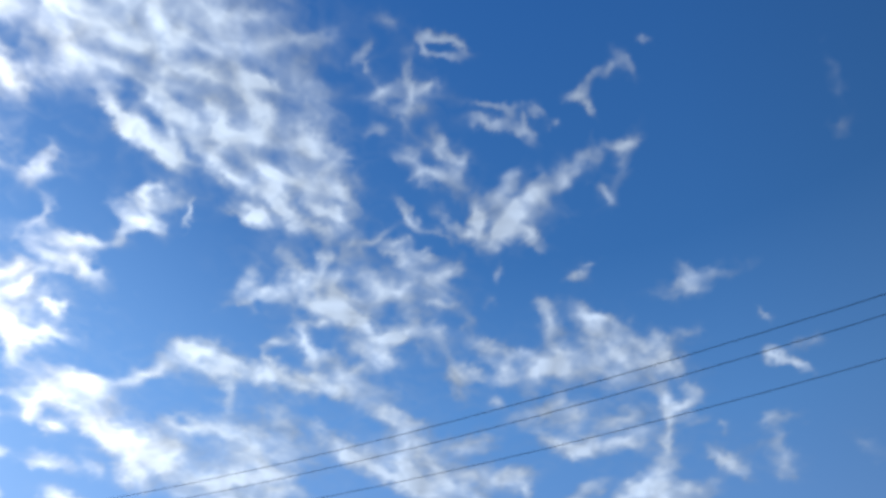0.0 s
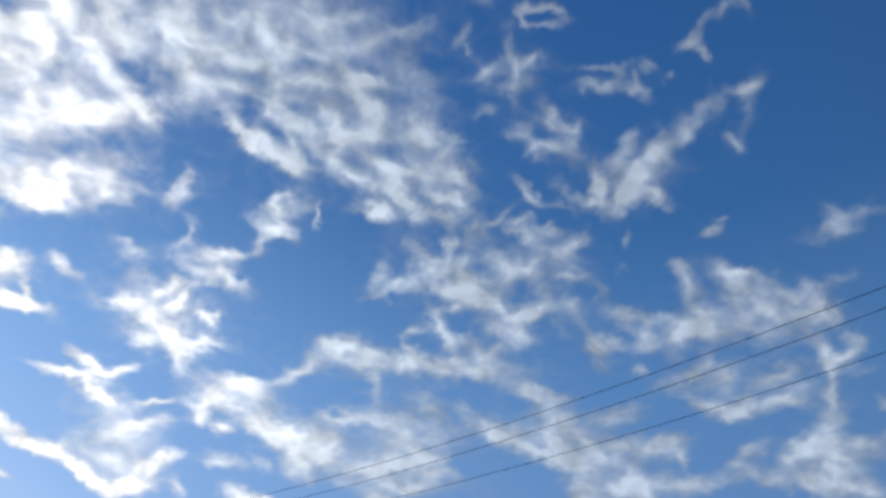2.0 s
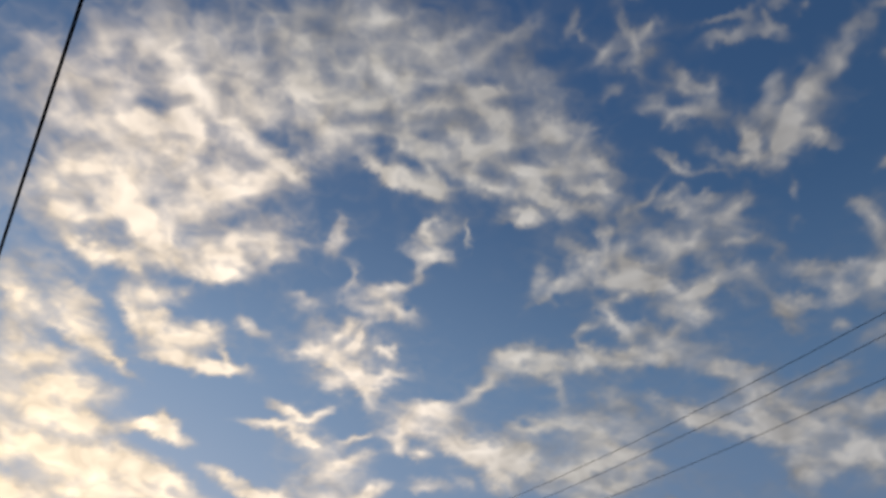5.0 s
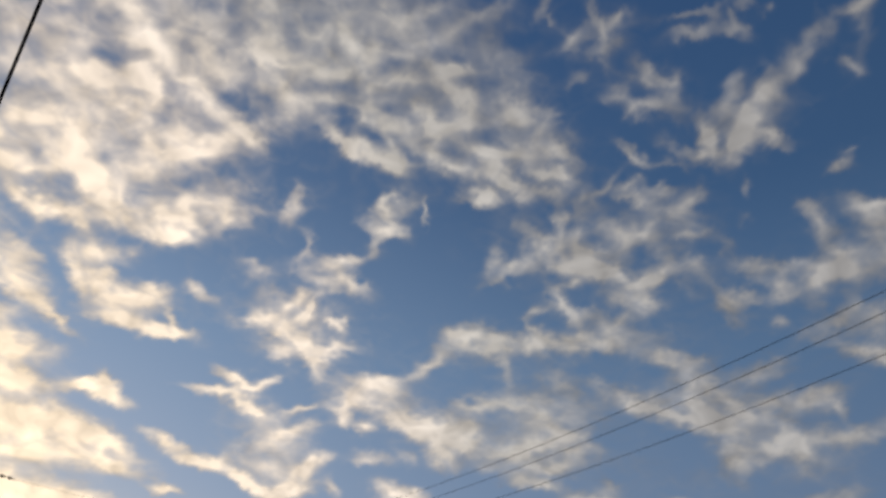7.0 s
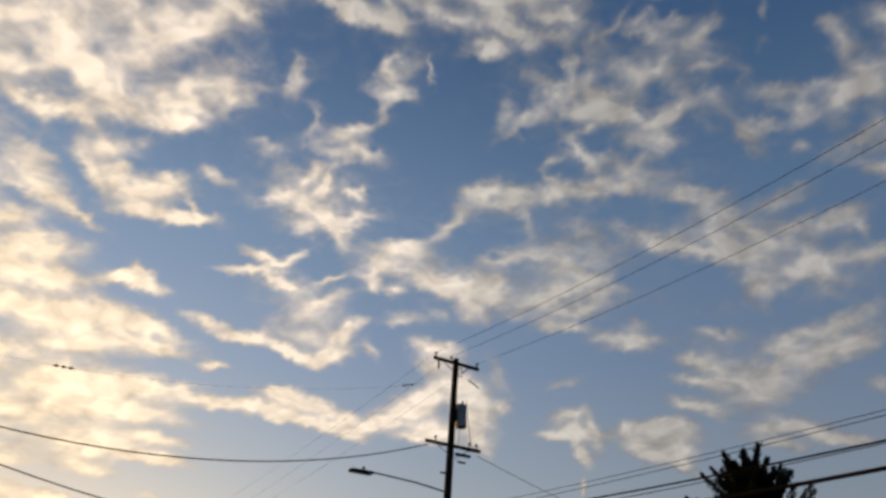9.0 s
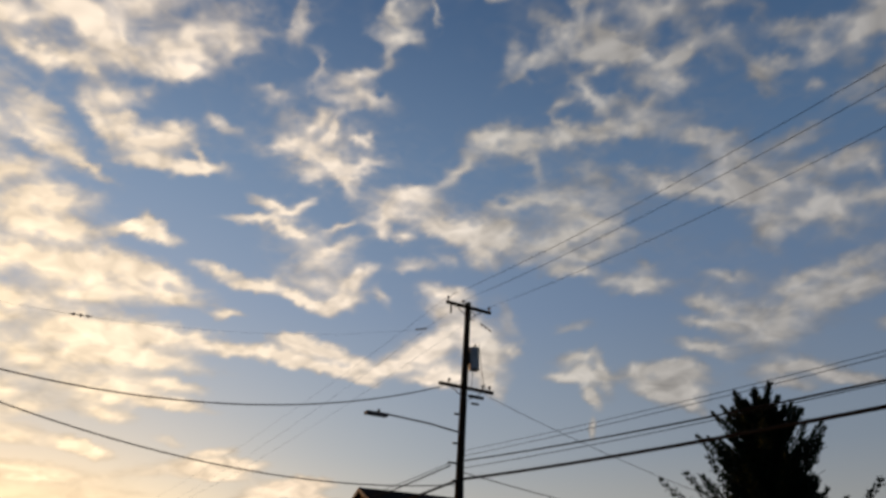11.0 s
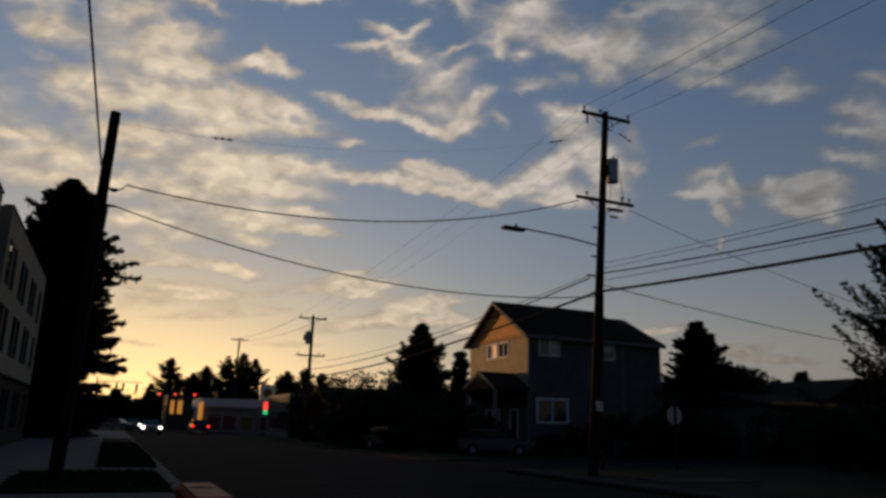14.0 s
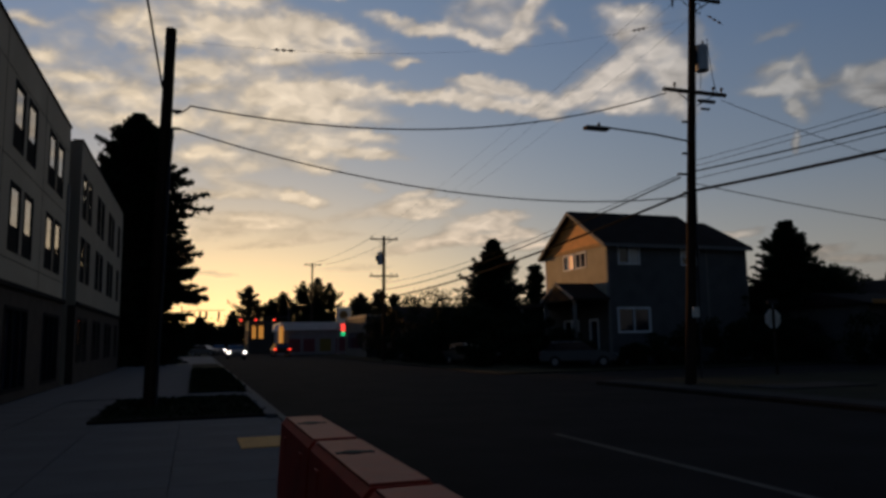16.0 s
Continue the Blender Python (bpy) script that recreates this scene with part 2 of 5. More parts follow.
def raw_mesh(name, verts, faces, mat, parent=None, smooth=False):
    me = bpy.data.meshes.new(name)
    me.from_pydata([tuple(v) for v in verts], [], [tuple(f) for f in faces])
    me.materials.append(mat)
    if smooth:
        me.polygons.foreach_set("use_smooth", [True] * len(me.polygons))
    ob = new(name, me)
    ob.parent = parent
    return ob


# ---- clouds: thin sheets of vapour far away, each with its own drifting outline ----
def cloud_material():
    m = bpy.data.materials.new("cloud_vapour")
    m.use_nodes = True
    m.cycles.emission_sampling = "NONE"
    t = m.node_tree
    t.nodes.clear()
    geo = t.nodes.new("ShaderNodeNewGeometry").outputs["Position"]
    unit = t.nodes.new("ShaderNodeVectorMath")
    unit.operation = "NORMALIZE"
    t.links.new(geo, unit.inputs[0])
    way = unit.outputs[0]
    dens = t.nodes.new("ShaderNodeAttribute")
    dens.attribute_name = "vapour"
    # the layer seen in perspective: finer and flatter toward the horizon
    xyz = t.nodes.new("ShaderNodeSeparateXYZ")
    t.links.new(way, xyz.inputs[0])
    flat = scaled(t, way, math_node(t, "DIVIDE", 1.0, math_node(t, "ADD", xyz.outputs["Z"], 0.6)))
    lump = node(t, "ShaderNodeTexNoise", Scale=24.0, Detail=2.0, Roughness=0.5, Distortion=0.6)
    wisp = node(t, "ShaderNodeTexNoise", Scale=46.0, Detail=1.5, Roughness=0.45, Distortion=0.9)
    drawn = t.nodes.new("ShaderNodeMapping")
    drawn.inputs["Scale"].default_value = (1.0, 1.0, 2.2)
    t.links.new(flat, drawn.inputs["Vector"])
    t.links.new(drawn.outputs[0], lump.inputs["Vector"])
    t.links.new(drawn.outputs[0], wisp.inputs["Vector"])
    # colour: white overhead, cream and yellow toward the evening glow
    toward = math_node(t, "MAXIMUM", dot_node(t, way, direction(-8.0, 8.0)), 0.0)
    warm = math_node(t, "POWER", toward, 5.0)
    tint = ramp_node(t, warm, [(0.0, (0.245, 0.24, 0.235)), (0.1, (0.355, 0.337, 0.31)), (0.25, (0.62, 0.54, 0.455)), (0.6, (0.67, 0.56, 0.43)), (1.0, (0.84, 0.67, 0.455))])
    low = math_node(t, "POWER", math_node(t, "SUBTRACT", 1.0, math_node(t, "MAXIMUM", dot_node(t, way, (0, 0, 1)), 0.0)), 14.0)
    shade = math_node(t, "ADD", 0.36, math_node(t, "MULTIPLY", lump.outputs["Fac"], 1.28))
    shade = math_node(t, "MULTIPLY", shade, math_node(t, "ADD", 0.62, math_node(t, "MULTIPLY", dens.outputs["Fac"], 0.55)))
    shade = math_node(t, "MULTIPLY", shade, math_node(t, "SUBTRACT", 1.0, math_node(t, "MULTIPLY", low, 0.12)))
    emit = node(t, "ShaderNodeEmission")
    rosy = ramp_node(t, low, [(0.0, (1.0, 1.0, 1.0)), (0.25, (1.08, 0.96, 0.82)), (0.6, (1.2, 0.88, 0.58))])
    both = t.nodes.new("ShaderNodeVectorMath")
    both.operation = "MULTIPLY"
    t.links.new(tint, both.inputs[0])
    t.links.new(rosy, both.inputs[1])
    t.links.new(scaled(t, both.outputs[0], shade), emit.inputs["Color"])
    fray = math_node(t, "MULTIPLY", math_node(t, "SUBTRACT", wisp.outputs["Fac"], 0.45), math_node(t, "MINIMUM", math_node(t, "MULTIPLY", xyz.outputs["Z"], 0.95), 0.55))
    alpha = math_node(t, "SUBTRACT", dens.outputs["Fac"], fray)
    edge = math_node(t, "MULTIPLY", dens.outputs["Fac"], 3.0, clamp=True)
    alpha = math_node(t, "MULTIPLY", math_node(t, "MINIMUM", math_node(t, "MAXIMUM", alpha, 0.0), 0.93), edge)
    mix = t.nodes.new("ShaderNodeMixShader")
    t.links.new(alpha, mix.inputs[0])
    t.links.new(t.nodes.new("ShaderNodeBsdfTransparent").outputs[0], mix.inputs[1])
    t.links.new(emit.outputs[0], mix.inputs[2])
    t.links.new(mix.outputs[0], t.nodes.new("ShaderNodeOutputMaterial").inputs["Surface"])
    return m


TABLE = np.random.RandomState(7).rand(64, 64, 64).astype(np.float32)


def value_noise(p):
    i = np.floor(p).astype(np.int64)
    f = (p - i).astype(np.float32)
    f = f * f * (3 - 2 * f)
    out = 0
    for c in range(8):
        o = np.array([c & 1, c >> 1 & 1, c >> 2 & 1])
        w = np.prod(np.where(o, f, 1 - f), axis=-1)
        j = (i + o) & 63
        out = out + w * TABLE[j[..., 0], j[..., 1], j[..., 2]]
    return out


def fbm(p, octaves=5, gain=0.55):
    total, amp, norm = 0, 1.0, 0.0
    for k in range(octaves):
        total = total + amp * value_noise(p * 2.0 ** k + 17.3 * k)
        norm, amp = norm + amp, amp * gain
    return total / norm


STEP = 0.16
AZ, EL = np.meshgrid(np.arange(-20, 112.01, STEP), np.arange(2.0, 70.01, STEP))
A, E = np.radians(AZ), np.radians(EL)
DIRS = np.stack([np.sin(A) * np.cos(E), np.cos(A) * np.cos(E), np.sin(E)], axis=-1)
# the layer in perspective: noise grows finer and flatter toward the horizon
FLAT = 1.3 * DIRS / (DIRS[..., 2:] + 0.6)      # and is drawn out sideways there
FLAT[..., 2] *= 1 + 1.4 * np.clip((34 - EL) / 24.0, 0, 1)
FIBRE = FLAT @ np.array([[0.75, 0.6, 0], [-0.45, 1.05, 0], [0, 0, 1.0]])
warp_az = (fbm(FLAT * 14 + 3, 4) - 0.5) * 1.5 + (fbm(FLAT * 48 + 9, 4, 0.55) - 0.5) * 1.5
warp_el = (fbm(FLAT * 14 + 41, 4) - 0.5) * 1.5 + (fbm(FLAT * 48 + 57, 4, 0.55) - 0.5) * 1.5
squash = np.clip(0.1 + EL / 45.0, 0.2, 0.95)
warp_az, warp_el = warp_az * squash, warp_el * squash
CURL = FIBRE + 0.045 * np.stack([fbm(FLAT * 16 + k, 4) - 0.5 for k in (91, 113, 131)], axis=-1)
STRAND = 1 - np.abs(2 * fbm(CURL * 26 + 71, 2, 0.5) - 1) * 2.4
GRAIN = 0.35 * STRAND + 1.5 * fbm(CURL * 22 + 5, 4, 0.5)
GRAIN = np.clip(0.5 + 0.2 * (GRAIN - GRAIN.mean()) / GRAIN.std(), 0, 1)
GRAIN = 0.5 + (GRAIN - 0.5) * np.clip(EL / 40.0, 0.3, 1.0)
CLOUDS = []


def cloud(label, *puffs):
    """A cloud of puffs: bearing, height, half length and half width in degrees, lean, and thickness."""
    clear, plain = np.ones_like(AZ), np.zeros_like(AZ)
    for az, el, a, b, lean, thick in puffs:
        reach = 3.2 * a + 1.5
        i0, i1 = np.searchsorted(EL[:, 0], (el - reach, el + reach))
        j0, j1 = np.searchsorted(AZ[0], (az - reach / math.cos(radians(el)), az + reach / math.cos(radians(el))))
        box_ = np.s_[i0:i1, j0:j1]
        c, s = math.cos(radians(lean)), math.sin(radians(lean))
        u, v = (AZ[box_] - az) * np.cos(E[box_]), EL[box_] - el
        plain[box_] = np.maximum(plain[box_], np.exp(-0.25 * (((u * c + v * s) / a) ** 2 + ((v * c - u * s) / b) ** 2)))
        u, v = u + warp_az[box_], v + warp_el[box_]
        r2 = ((u * c + v * s) / a) ** 2 + ((v * c - u * s) / b) ** 2
        clear[box_] *= 1 - np.minimum(0.9 * thick, 0.92) * np.exp(-(0.78 if el < 26 else 0.57) * r2) - (0.02 if el < 26 else 0.045) * np.exp(-0.15 * r2)
    CLOUDS.append((label, 1 - clear, plain))


cloud("oval ring of thin cloud", (56.0, 63.2, 0.63, 0.25, 32, 0.5), (58.8, 63.5, 1, 0.25, 3, 0.45), (61.8, 63.1, 0.79, 0.25, -41, 0.45), (55.6, 62.4, 0.58, 0.26, -66, 0.45), (59.3, 62.1, 1.5, 0.21, 4, 0.3))
cloud("small faint tufts high in the sky", (46.4, 61.2, 0.62, 0.33, 62, 0.5), (47.4, 60.3, 0.5, 0.3, -36, 0.4), (48.6, 63.8, 0.94, 0.41, -13, 0.2), (50.7, 58.8, 0.89, 0.34, 29, 0.55), (53.9, 57.7, 1.1, 0.34, 1, 0.5), (54.2, 59.1, 1.5, 0.3, -78, 0.5), (56.7, 59.4, 0.95, 0.3, 13, 0.4), (55.3, 58.8, 2, 1.1, 15, 0.2), (50.8, 55.9, 0.65, 0.34, 19, 0.5))
cloud("small scattered tufts of cloud", (67.4, 58.4, 1.5, 0.26, -4, 0.55), (66.7, 57.0, 1.2, 0.39, -9, 0.6), (69.2, 57.8, 0.55, 0.34, -23, 0.4), (71.2, 56.1, 1, 0.38, -40, 0.55), (71.5, 56.9, 0.62, 0.3, -81, 0.45), (73.4, 57.4, 0.49, 0.3, -52, 0.4), (75.5, 56.4, 0.37, 0.25, -21, 0.3))
cloud("small thin cloud high in the sky", (79.2, 58.4, 0.78, 0.38, 8, 0.6), (80.6, 57.3, 0.81, 0.33, -59, 0.55), (82.1, 59.2, 0.84, 0.34, 36, 0.45), (84.7, 59.3, 0.47, 0.34, 28, 0.55), (86.7, 59.6, 1, 0.35, -69, 0.4), (90.8, 60.3, 0.57, 0.28, -33, 0.5))
cloud("hardly visible thin veil of white cloud", (108.4, 52.1, 1.4, 0.5, 78, 0.16), (105.8, 48.5, 0.59, 0.45, -40, 0.16), (86.1, 42.3, 1, 0.42, -8, 0.42), (86.4, 43.4, 0.81, 0.49, -70, 0.25), (89.5, 42.5, 1.9, 0.49, 3, 0.22), (84.1, 42.2, 1.2, 0.34, -8, 0.18))
cloud("swept white cloud with a bright core", (60.6, 54.6, 1.2, 0.39, -52, 0.65), (58.3, 53.2, 1.6, 0.57, -23, 0.85), (62.7, 53.9, 0.83, 0.35, 46, 0.6), (60.2, 54.4, 2.9, 1.2, -40, 0.2), (57.0, 49.8, 1.2, 0.35, -45, 0.8), (60.7, 48.4, 0.98, 0.27, -17, 0.6), (61.5, 49.7, 1.2, 0.4, -43, 0.5), (63.5, 48.6, 1.4, 0.31, -22, 0.8), (65.1, 49.5, 1.1, 0.4, -83, 0.85))
cloud("swept white cloud with a long pale tail", (68.4, 48.8, 1, 0.48, 60, 1), (71.1, 50.5, 2, 0.61, 42, 0.95), (71.1, 48.0, 0.83, 0.35, -51, 0.7), (68.5, 51.9, 1.5, 0.44, 55, 0.5), (70.4, 50.0, 2.6, 1.6, 17, 0.3), (74.8, 51.7, 1, 0.44, 25, 0.6), (78.4, 53.3, 1.8, 0.48, 22, 0.55), (80.2, 50.7, 0.71, 0.42, -58, 0.6), (82.7, 51.8, 1.9, 0.5, 56, 0.35), (84.4, 53.8, 0.84, 0.38, -7, 0.6), (80.4, 53.9, 0.91, 0.38, -84, 0.35))
cloud("small faint flake of cloud", (75.5, 44.5, 0.53, 0.35, 0, 0.55), (76.9, 45.4, 0.54, 0.35, 10, 0.35), (67.7, 44.9, 0.49, 0.26, 88, 0.35), (63.8, 41.5, 0.61, 0.35, -33, 0.3), (65.9, 43.0, 0.53, 0.31, -73, 0.3))
cloud("two-horned white cloud with thin edges", (67.5, 38.1, 1.8, 0.56, -42, 0.9), (68.8, 39.1, 2.2, 0.48, -10, 0.85), (71.1, 37.8, 2.1, 0.55, 13, 0.85), (72.7, 41.3, 1.3, 0.52, -70, 0.5), (71.4, 42.5, 0.69, 0.35, -32, 0.45), (73.0, 38.6, 1.1, 0.47, -73, 0.7), (75.4, 37.2, 2, 0.59, -7, 0.6), (77.4, 41.2, 1.5, 0.47, -25, 0.7), (76.8, 39.2, 1.8, 0.77, -81, 0.85), (78.5, 38.2, 1.2, 0.55, -86, 0.5), (81.6, 38.8, 1.1, 0.42, -26, 0.6), (81.1, 37.3, 1.8, 0.54, -14, 0.8), (82.9, 37.7, 1, 0.33, -74, 0.7), (77.5, 38.5, 4.1, 1.7, -21, 0.25), (63.0, 37.5, 1.1, 0.44, -66, 0.75), (64.4, 37.6, 0.82, 0.39, -21, 0.65))
cloud("flat open tuft of white cloud", (71.3, 34.4, 1.6, 0.46, 10, 0.75), (73.5, 34.5, 1, 0.55, -51, 0.85), (72.1, 32.3, 1.1, 0.37, -24, 0.7), (74.2, 31.8, 0.98, 0.44, 21, 0.85), (77.1, 31.9, 1.6, 0.4, 6, 0.9), (77.8, 33.7, 1.1, 0.45, 0, 0.6), (74.7, 33.3, 4, 1.3, -10, 0.25), (66.5, 35.2, 0.51, 0.3, -12, 0.5))
cloud("broken white cloud low over the wires", (81.7, 34.4, 1.1, 0.41, -76, 0.8), (82.8, 33.7, 1.1, 0.35, 25, 0.75), (84.1, 34.7, 0.51, 0.29, -47, 0.5), (81.2, 32.1, 1.1, 0.31, 72, 0.85), (83.3, 32.8, 0.91, 0.4, -19, 0.3), (85.6, 29.7, 1.2, 0.48, -42, 0.75), (86.1, 32.1, 0.37, 0.28, -80, 0.4), (90.4, 31.6, 0.95, 0.38, -6, 0.4), (89.5, 29.3, 1.8, 0.78, -35, 0.22), (89.7, 29.3, 1.2, 0.44, 82, 0.3))
cloud("thin white cloud crossed by the wires", (92.2, 35.8, 0.74, 0.36, -27, 0.6), (93.4, 34.9, 0.99, 0.31, -53, 0.6), (95.2, 36.1, 1, 0.46, -12, 0.28), (92.4, 38.7, 0.47, 0.32, -38, 0.3), (85.1, 38.8, 0.84, 0.41, -3, 0.3), (95.7, 28.8, 1.3, 0.75, -52, 0.2))
cloud("loose grey-white cloud with gaps", (78.4, 28.6, 2, 0.54, 33, 0.8), (79.7, 27.6, 2.2, 0.7, 83, 0.7), (81.8, 28.0, 1.8, 0.63, 3, 0.6), (77.6, 26.3, 1.3, 0.52, -19, 0.75), (81.0, 25.4, 1.4, 0.58, -19, 0.6), (74.0, 28.6, 1.3, 0.43, 28, 0.5), (74.2, 27.3, 1.2, 0.39, -24, 0.45), (80.3, 27.2, 2.4, 1.5, -36, 0.3))
cloud("feathery white cloud with a knotted crown", (53.0, 47.7, 1.4, 0.26, 34, 0.55), (51.0, 46.5, 1, 0.35, 43, 0.5), (55.9, 46.4, 1.1, 0.4, -34, 0.9), (59.1, 46.6, 0.89, 0.35, -6, 0.95), (56.1, 47.6, 0.74, 0.31, 6, 0.7), (58.1, 46.1, 1.5, 0.62, -13, 0.45), (61.6, 45.0, 0.81, 0.35, 24, 0.6), (60.9, 42.7, 0.88, 0.35, -7, 0.7), (59.9, 43.9, 1.4, 0.53, -9, 0.5), (53.4, 44.3, 1.5, 0.7, -30, 0.5), (55.9, 43.8, 2.2, 0.62, 19, 0.5))
cloud("feathery white cloud shaped like a bird", (47.6, 45.0, 0.95, 0.26, 87, 0.75), (45.7, 43.0, 1.4, 0.55, -45, 0.95), (46.9, 43.4, 1.5, 0.39, 21, 0.7), (49.1, 41.8, 1.4, 0.69, -17, 0.95), (50.5, 42.4, 1.8, 0.6, -54, 0.9), (51.2, 41.2, 1.2, 0.52, -41, 0.85), (53.5, 40.5, 1.3, 0.52, -56, 0.7), (55.9, 39.9, 1.7, 0.48, 24, 0.95), (54.7, 38.6, 1.4, 0.47, -11, 0.9), (58.4, 41.4, 1.8, 0.53, -60, 0.4), (60.5, 40.4, 1, 0.44, -54, 0.3), (48.9, 40.1, 0.75, 0.35, 22, 0.5), (54.7, 42.2, 4.8, 2.6, -24, 0.12), (47.7, 38.3, 1.4, 0.38, -62, 0.7), (50.9, 37.4, 2.6, 0.47, -20, 0.5))
cloud("small torn white cloud", (40.5, 42.1, 0.9, 0.38, 69, 0.55), (41.6, 40.8, 1, 0.34, 23, 0.65), (43.0, 41.8, 1.1, 0.47, 14, 0.7), (41.8, 41.8, 1.7, 0.93, -7, 0.25))
cloud("arched strand of white cloud", (35.2, 34.1, 1.5, 0.45, 37, 0.85), (37.6, 35.6, 1.5, 0.5, 26, 0.9), (39.4, 36.1, 1.2, 0.53, -6, 0.9), (41.4, 35.6, 1.3, 0.5, 14, 0.8), (41.7, 34.2, 1.2, 0.32, -73, 0.5), (44.0, 35.8, 1.3, 0.41, -4, 0.75), (47.4, 35.7, 2, 0.42, -1, 0.8), (51.2, 35.5, 1.6, 0.42, -2, 0.8), (52.8, 37.0, 1.4, 0.47, 29, 0.75), (44.7, 38.1, 0.71, 0.3, 24, 0.6), (44.4, 36.9, 0.85, 0.29, -58, 0.65), (39.5, 34.8, 2.3, 1, 0, 0.3), (51.1, 35.9, 3.7, 1, -1, 0.35))
cloud("pointed white cloud with a bright lower rim", (52.9, 31.3, 1.9, 0.42, -30, 0.9), (56.9, 29.7, 2.4, 0.44, -17, 0.95), (57.4, 33.9, 1.9, 0.46, -18, 0.7), (58.8, 32.0, 1.9, 0.66, -39, 0.6), (59.2, 29.9, 1.5, 0.53, -48, 0.8), (61.7, 29.9, 1.2, 0.52, -48, 0.75), (64.1, 32.1, 1.5, 0.46, 9, 0.55), (56.3, 31.0, 3, 0.9, -15, 0.3))
cloud("large open white cloud behind the wires", (64.3, 30.1, 1.5, 0.56, 9, 0.65), (67.2, 29.8, 1.9, 0.55, 10, 0.6), (69.0, 29.2, 0.67, 0.29, -78, 0.5), (60.7, 27.0, 1.5, 0.64, 87, 0.75), (63.2, 27.0, 1.7, 0.47, 15, 0.7), (65.4, 26.9, 1.2, 0.5, -60, 0.6), (68.9, 27.1, 2.1, 0.46, 0, 0.75), (65.3, 27.6, 3.4, 1.7, -36, 0.3))
cloud("bright heaped cloud with a ring-shaped end", (28.1, 29.1, 0.81, 0.33, -35, 0.6), (28.5, 30.5, 1.3, 0.43, 54, 0.75), (30.6, 31.9, 1.6, 0.55, 12, 0.95), (31.0, 31.0, 1.4, 0.59, 7, 0.8), (30.1, 28.6, 0.57, 0.37, -10, 0.75), (33.5, 29.4, 1.7, 0.58, -16, 0.9), (36.2, 28.9, 1.6, 0.62, 5, 0.95), (36.7, 27.4, 1.2, 0.67, -55, 0.95), (39.0, 29.3, 0.81, 0.54, 29, 0.85), (39.9, 30.9, 1.2, 0.46, 10, 0.7), (38.6, 28.3, 1.3, 0.58, -22, 0.7), (34.5, 29.8, 6, 1.2, -12, 0.22))
cloud("soft white cloud with a bright foot", (43.6, 27.7, 1.9, 0.52, 16, 0.95), (46.8, 28.7, 1.6, 0.49, 9, 0.95), (48.1, 27.7, 1.1, 0.52, -1, 0.85), (45.5, 26.6, 1.8, 0.52, 4, 0.9), (42.7, 31.1, 1.4, 0.46, -4, 0.5), (44.4, 31.0, 1.7, 0.85, -45, 0.45), (47.2, 32.5, 1.6, 0.68, -33, 0.5), (45.6, 29.5, 2.6, 0.98, 18, 0.45), (46.6, 30.8, 1.5, 0.62, 10, 0.4), (43.9, 25.6, 1.1, 0.4, -5, 0.7))
cloud("thin forked wisp of cloud", (17.3, 28.7, 1.6, 0.28, 6, 0.75), (18.3, 30.0, 1.2, 0.28, -3, 0.85), (20.5, 30.1, 1, 0.29, 27, 0.85), (19.9, 28.5, 0.84, 0.28, -25, 0.8), (20.8, 27.8, 0.55, 0.2, -1, 0.8), (24.4, 28.9, 1.1, 0.25, 29, 0.7), (24.3, 27.2, 1.1, 0.37, 31, 0.9), (23.5, 27.3, 1.6, 0.72, -11, 0.35), (20.4, 26.0, 2.6, 1.4, -31, 0.14), (21.9, 27.1, 2.8, 1.1, -40, 0.22))
cloud("ragged cream cloud with a hooked end", (14.5, 24.7, 1.4, 0.37, -12, 0.85), (17.3, 23.8, 2, 0.42, -7, 0.85), (18.6, 24.0, 1.1, 0.38, 21, 0.7), (20.7, 23.4, 1.1, 0.38, -30, 0.95), (22.7, 22.8, 1.4, 0.46, -12, 0.95), (24.8, 22.9, 1.5, 0.56, 21, 0.95), (25.9, 24.6, 1.3, 0.48, 45, 0.85), (26.7, 25.3, 0.99, 0.35, 38, 0.6), (22.8, 25.5, 2.5, 0.87, 18, 0.25), (23.7, 24.3, 2.2, 0.77, 4, 0.45), (28.4, 23.6, 0.84, 0.35, -56, 0.4), (15.7, 21.4, 0.81, 0.33, -2, 0.6))
cloud("small bright cloud with soft edges", (45.9, 25.4, 0.98, 0.39, -13, 0.75), (48.7, 24.2, 1.4, 0.55, -6, 0.6), (50.4, 23.8, 1.5, 0.63, -6, 0.95), (50.9, 24.9, 0.67, 0.43, -21, 0.5), (31.1, 26.2, 1.5, 0.44, 2, 0.5), (34.1, 26.9, 0.81, 0.35, -21, 0.3), (44.4, 21.2, 1.4, 0.38, 2, 0.45), (45.3, 13.4, 0.75, 0.29, 85, 0.65))
cloud("long flat cream cloud, bright along its underside", (16.2, 18.9, 1.2, 0.32, -5, 0.95), (19.5, 18.8, 2.4, 0.49, -1, 1), (22.4, 19.6, 2, 0.46, -6, 0.9), (23.9, 18.1, 2.4, 0.45, -8, 1), (25.9, 18.8, 1.9, 0.54, -16, 0.9), (27.1, 17.4, 1.1, 0.37, -17, 0.85), (21.2, 20.2, 1.2, 0.29, 5, 0.7))
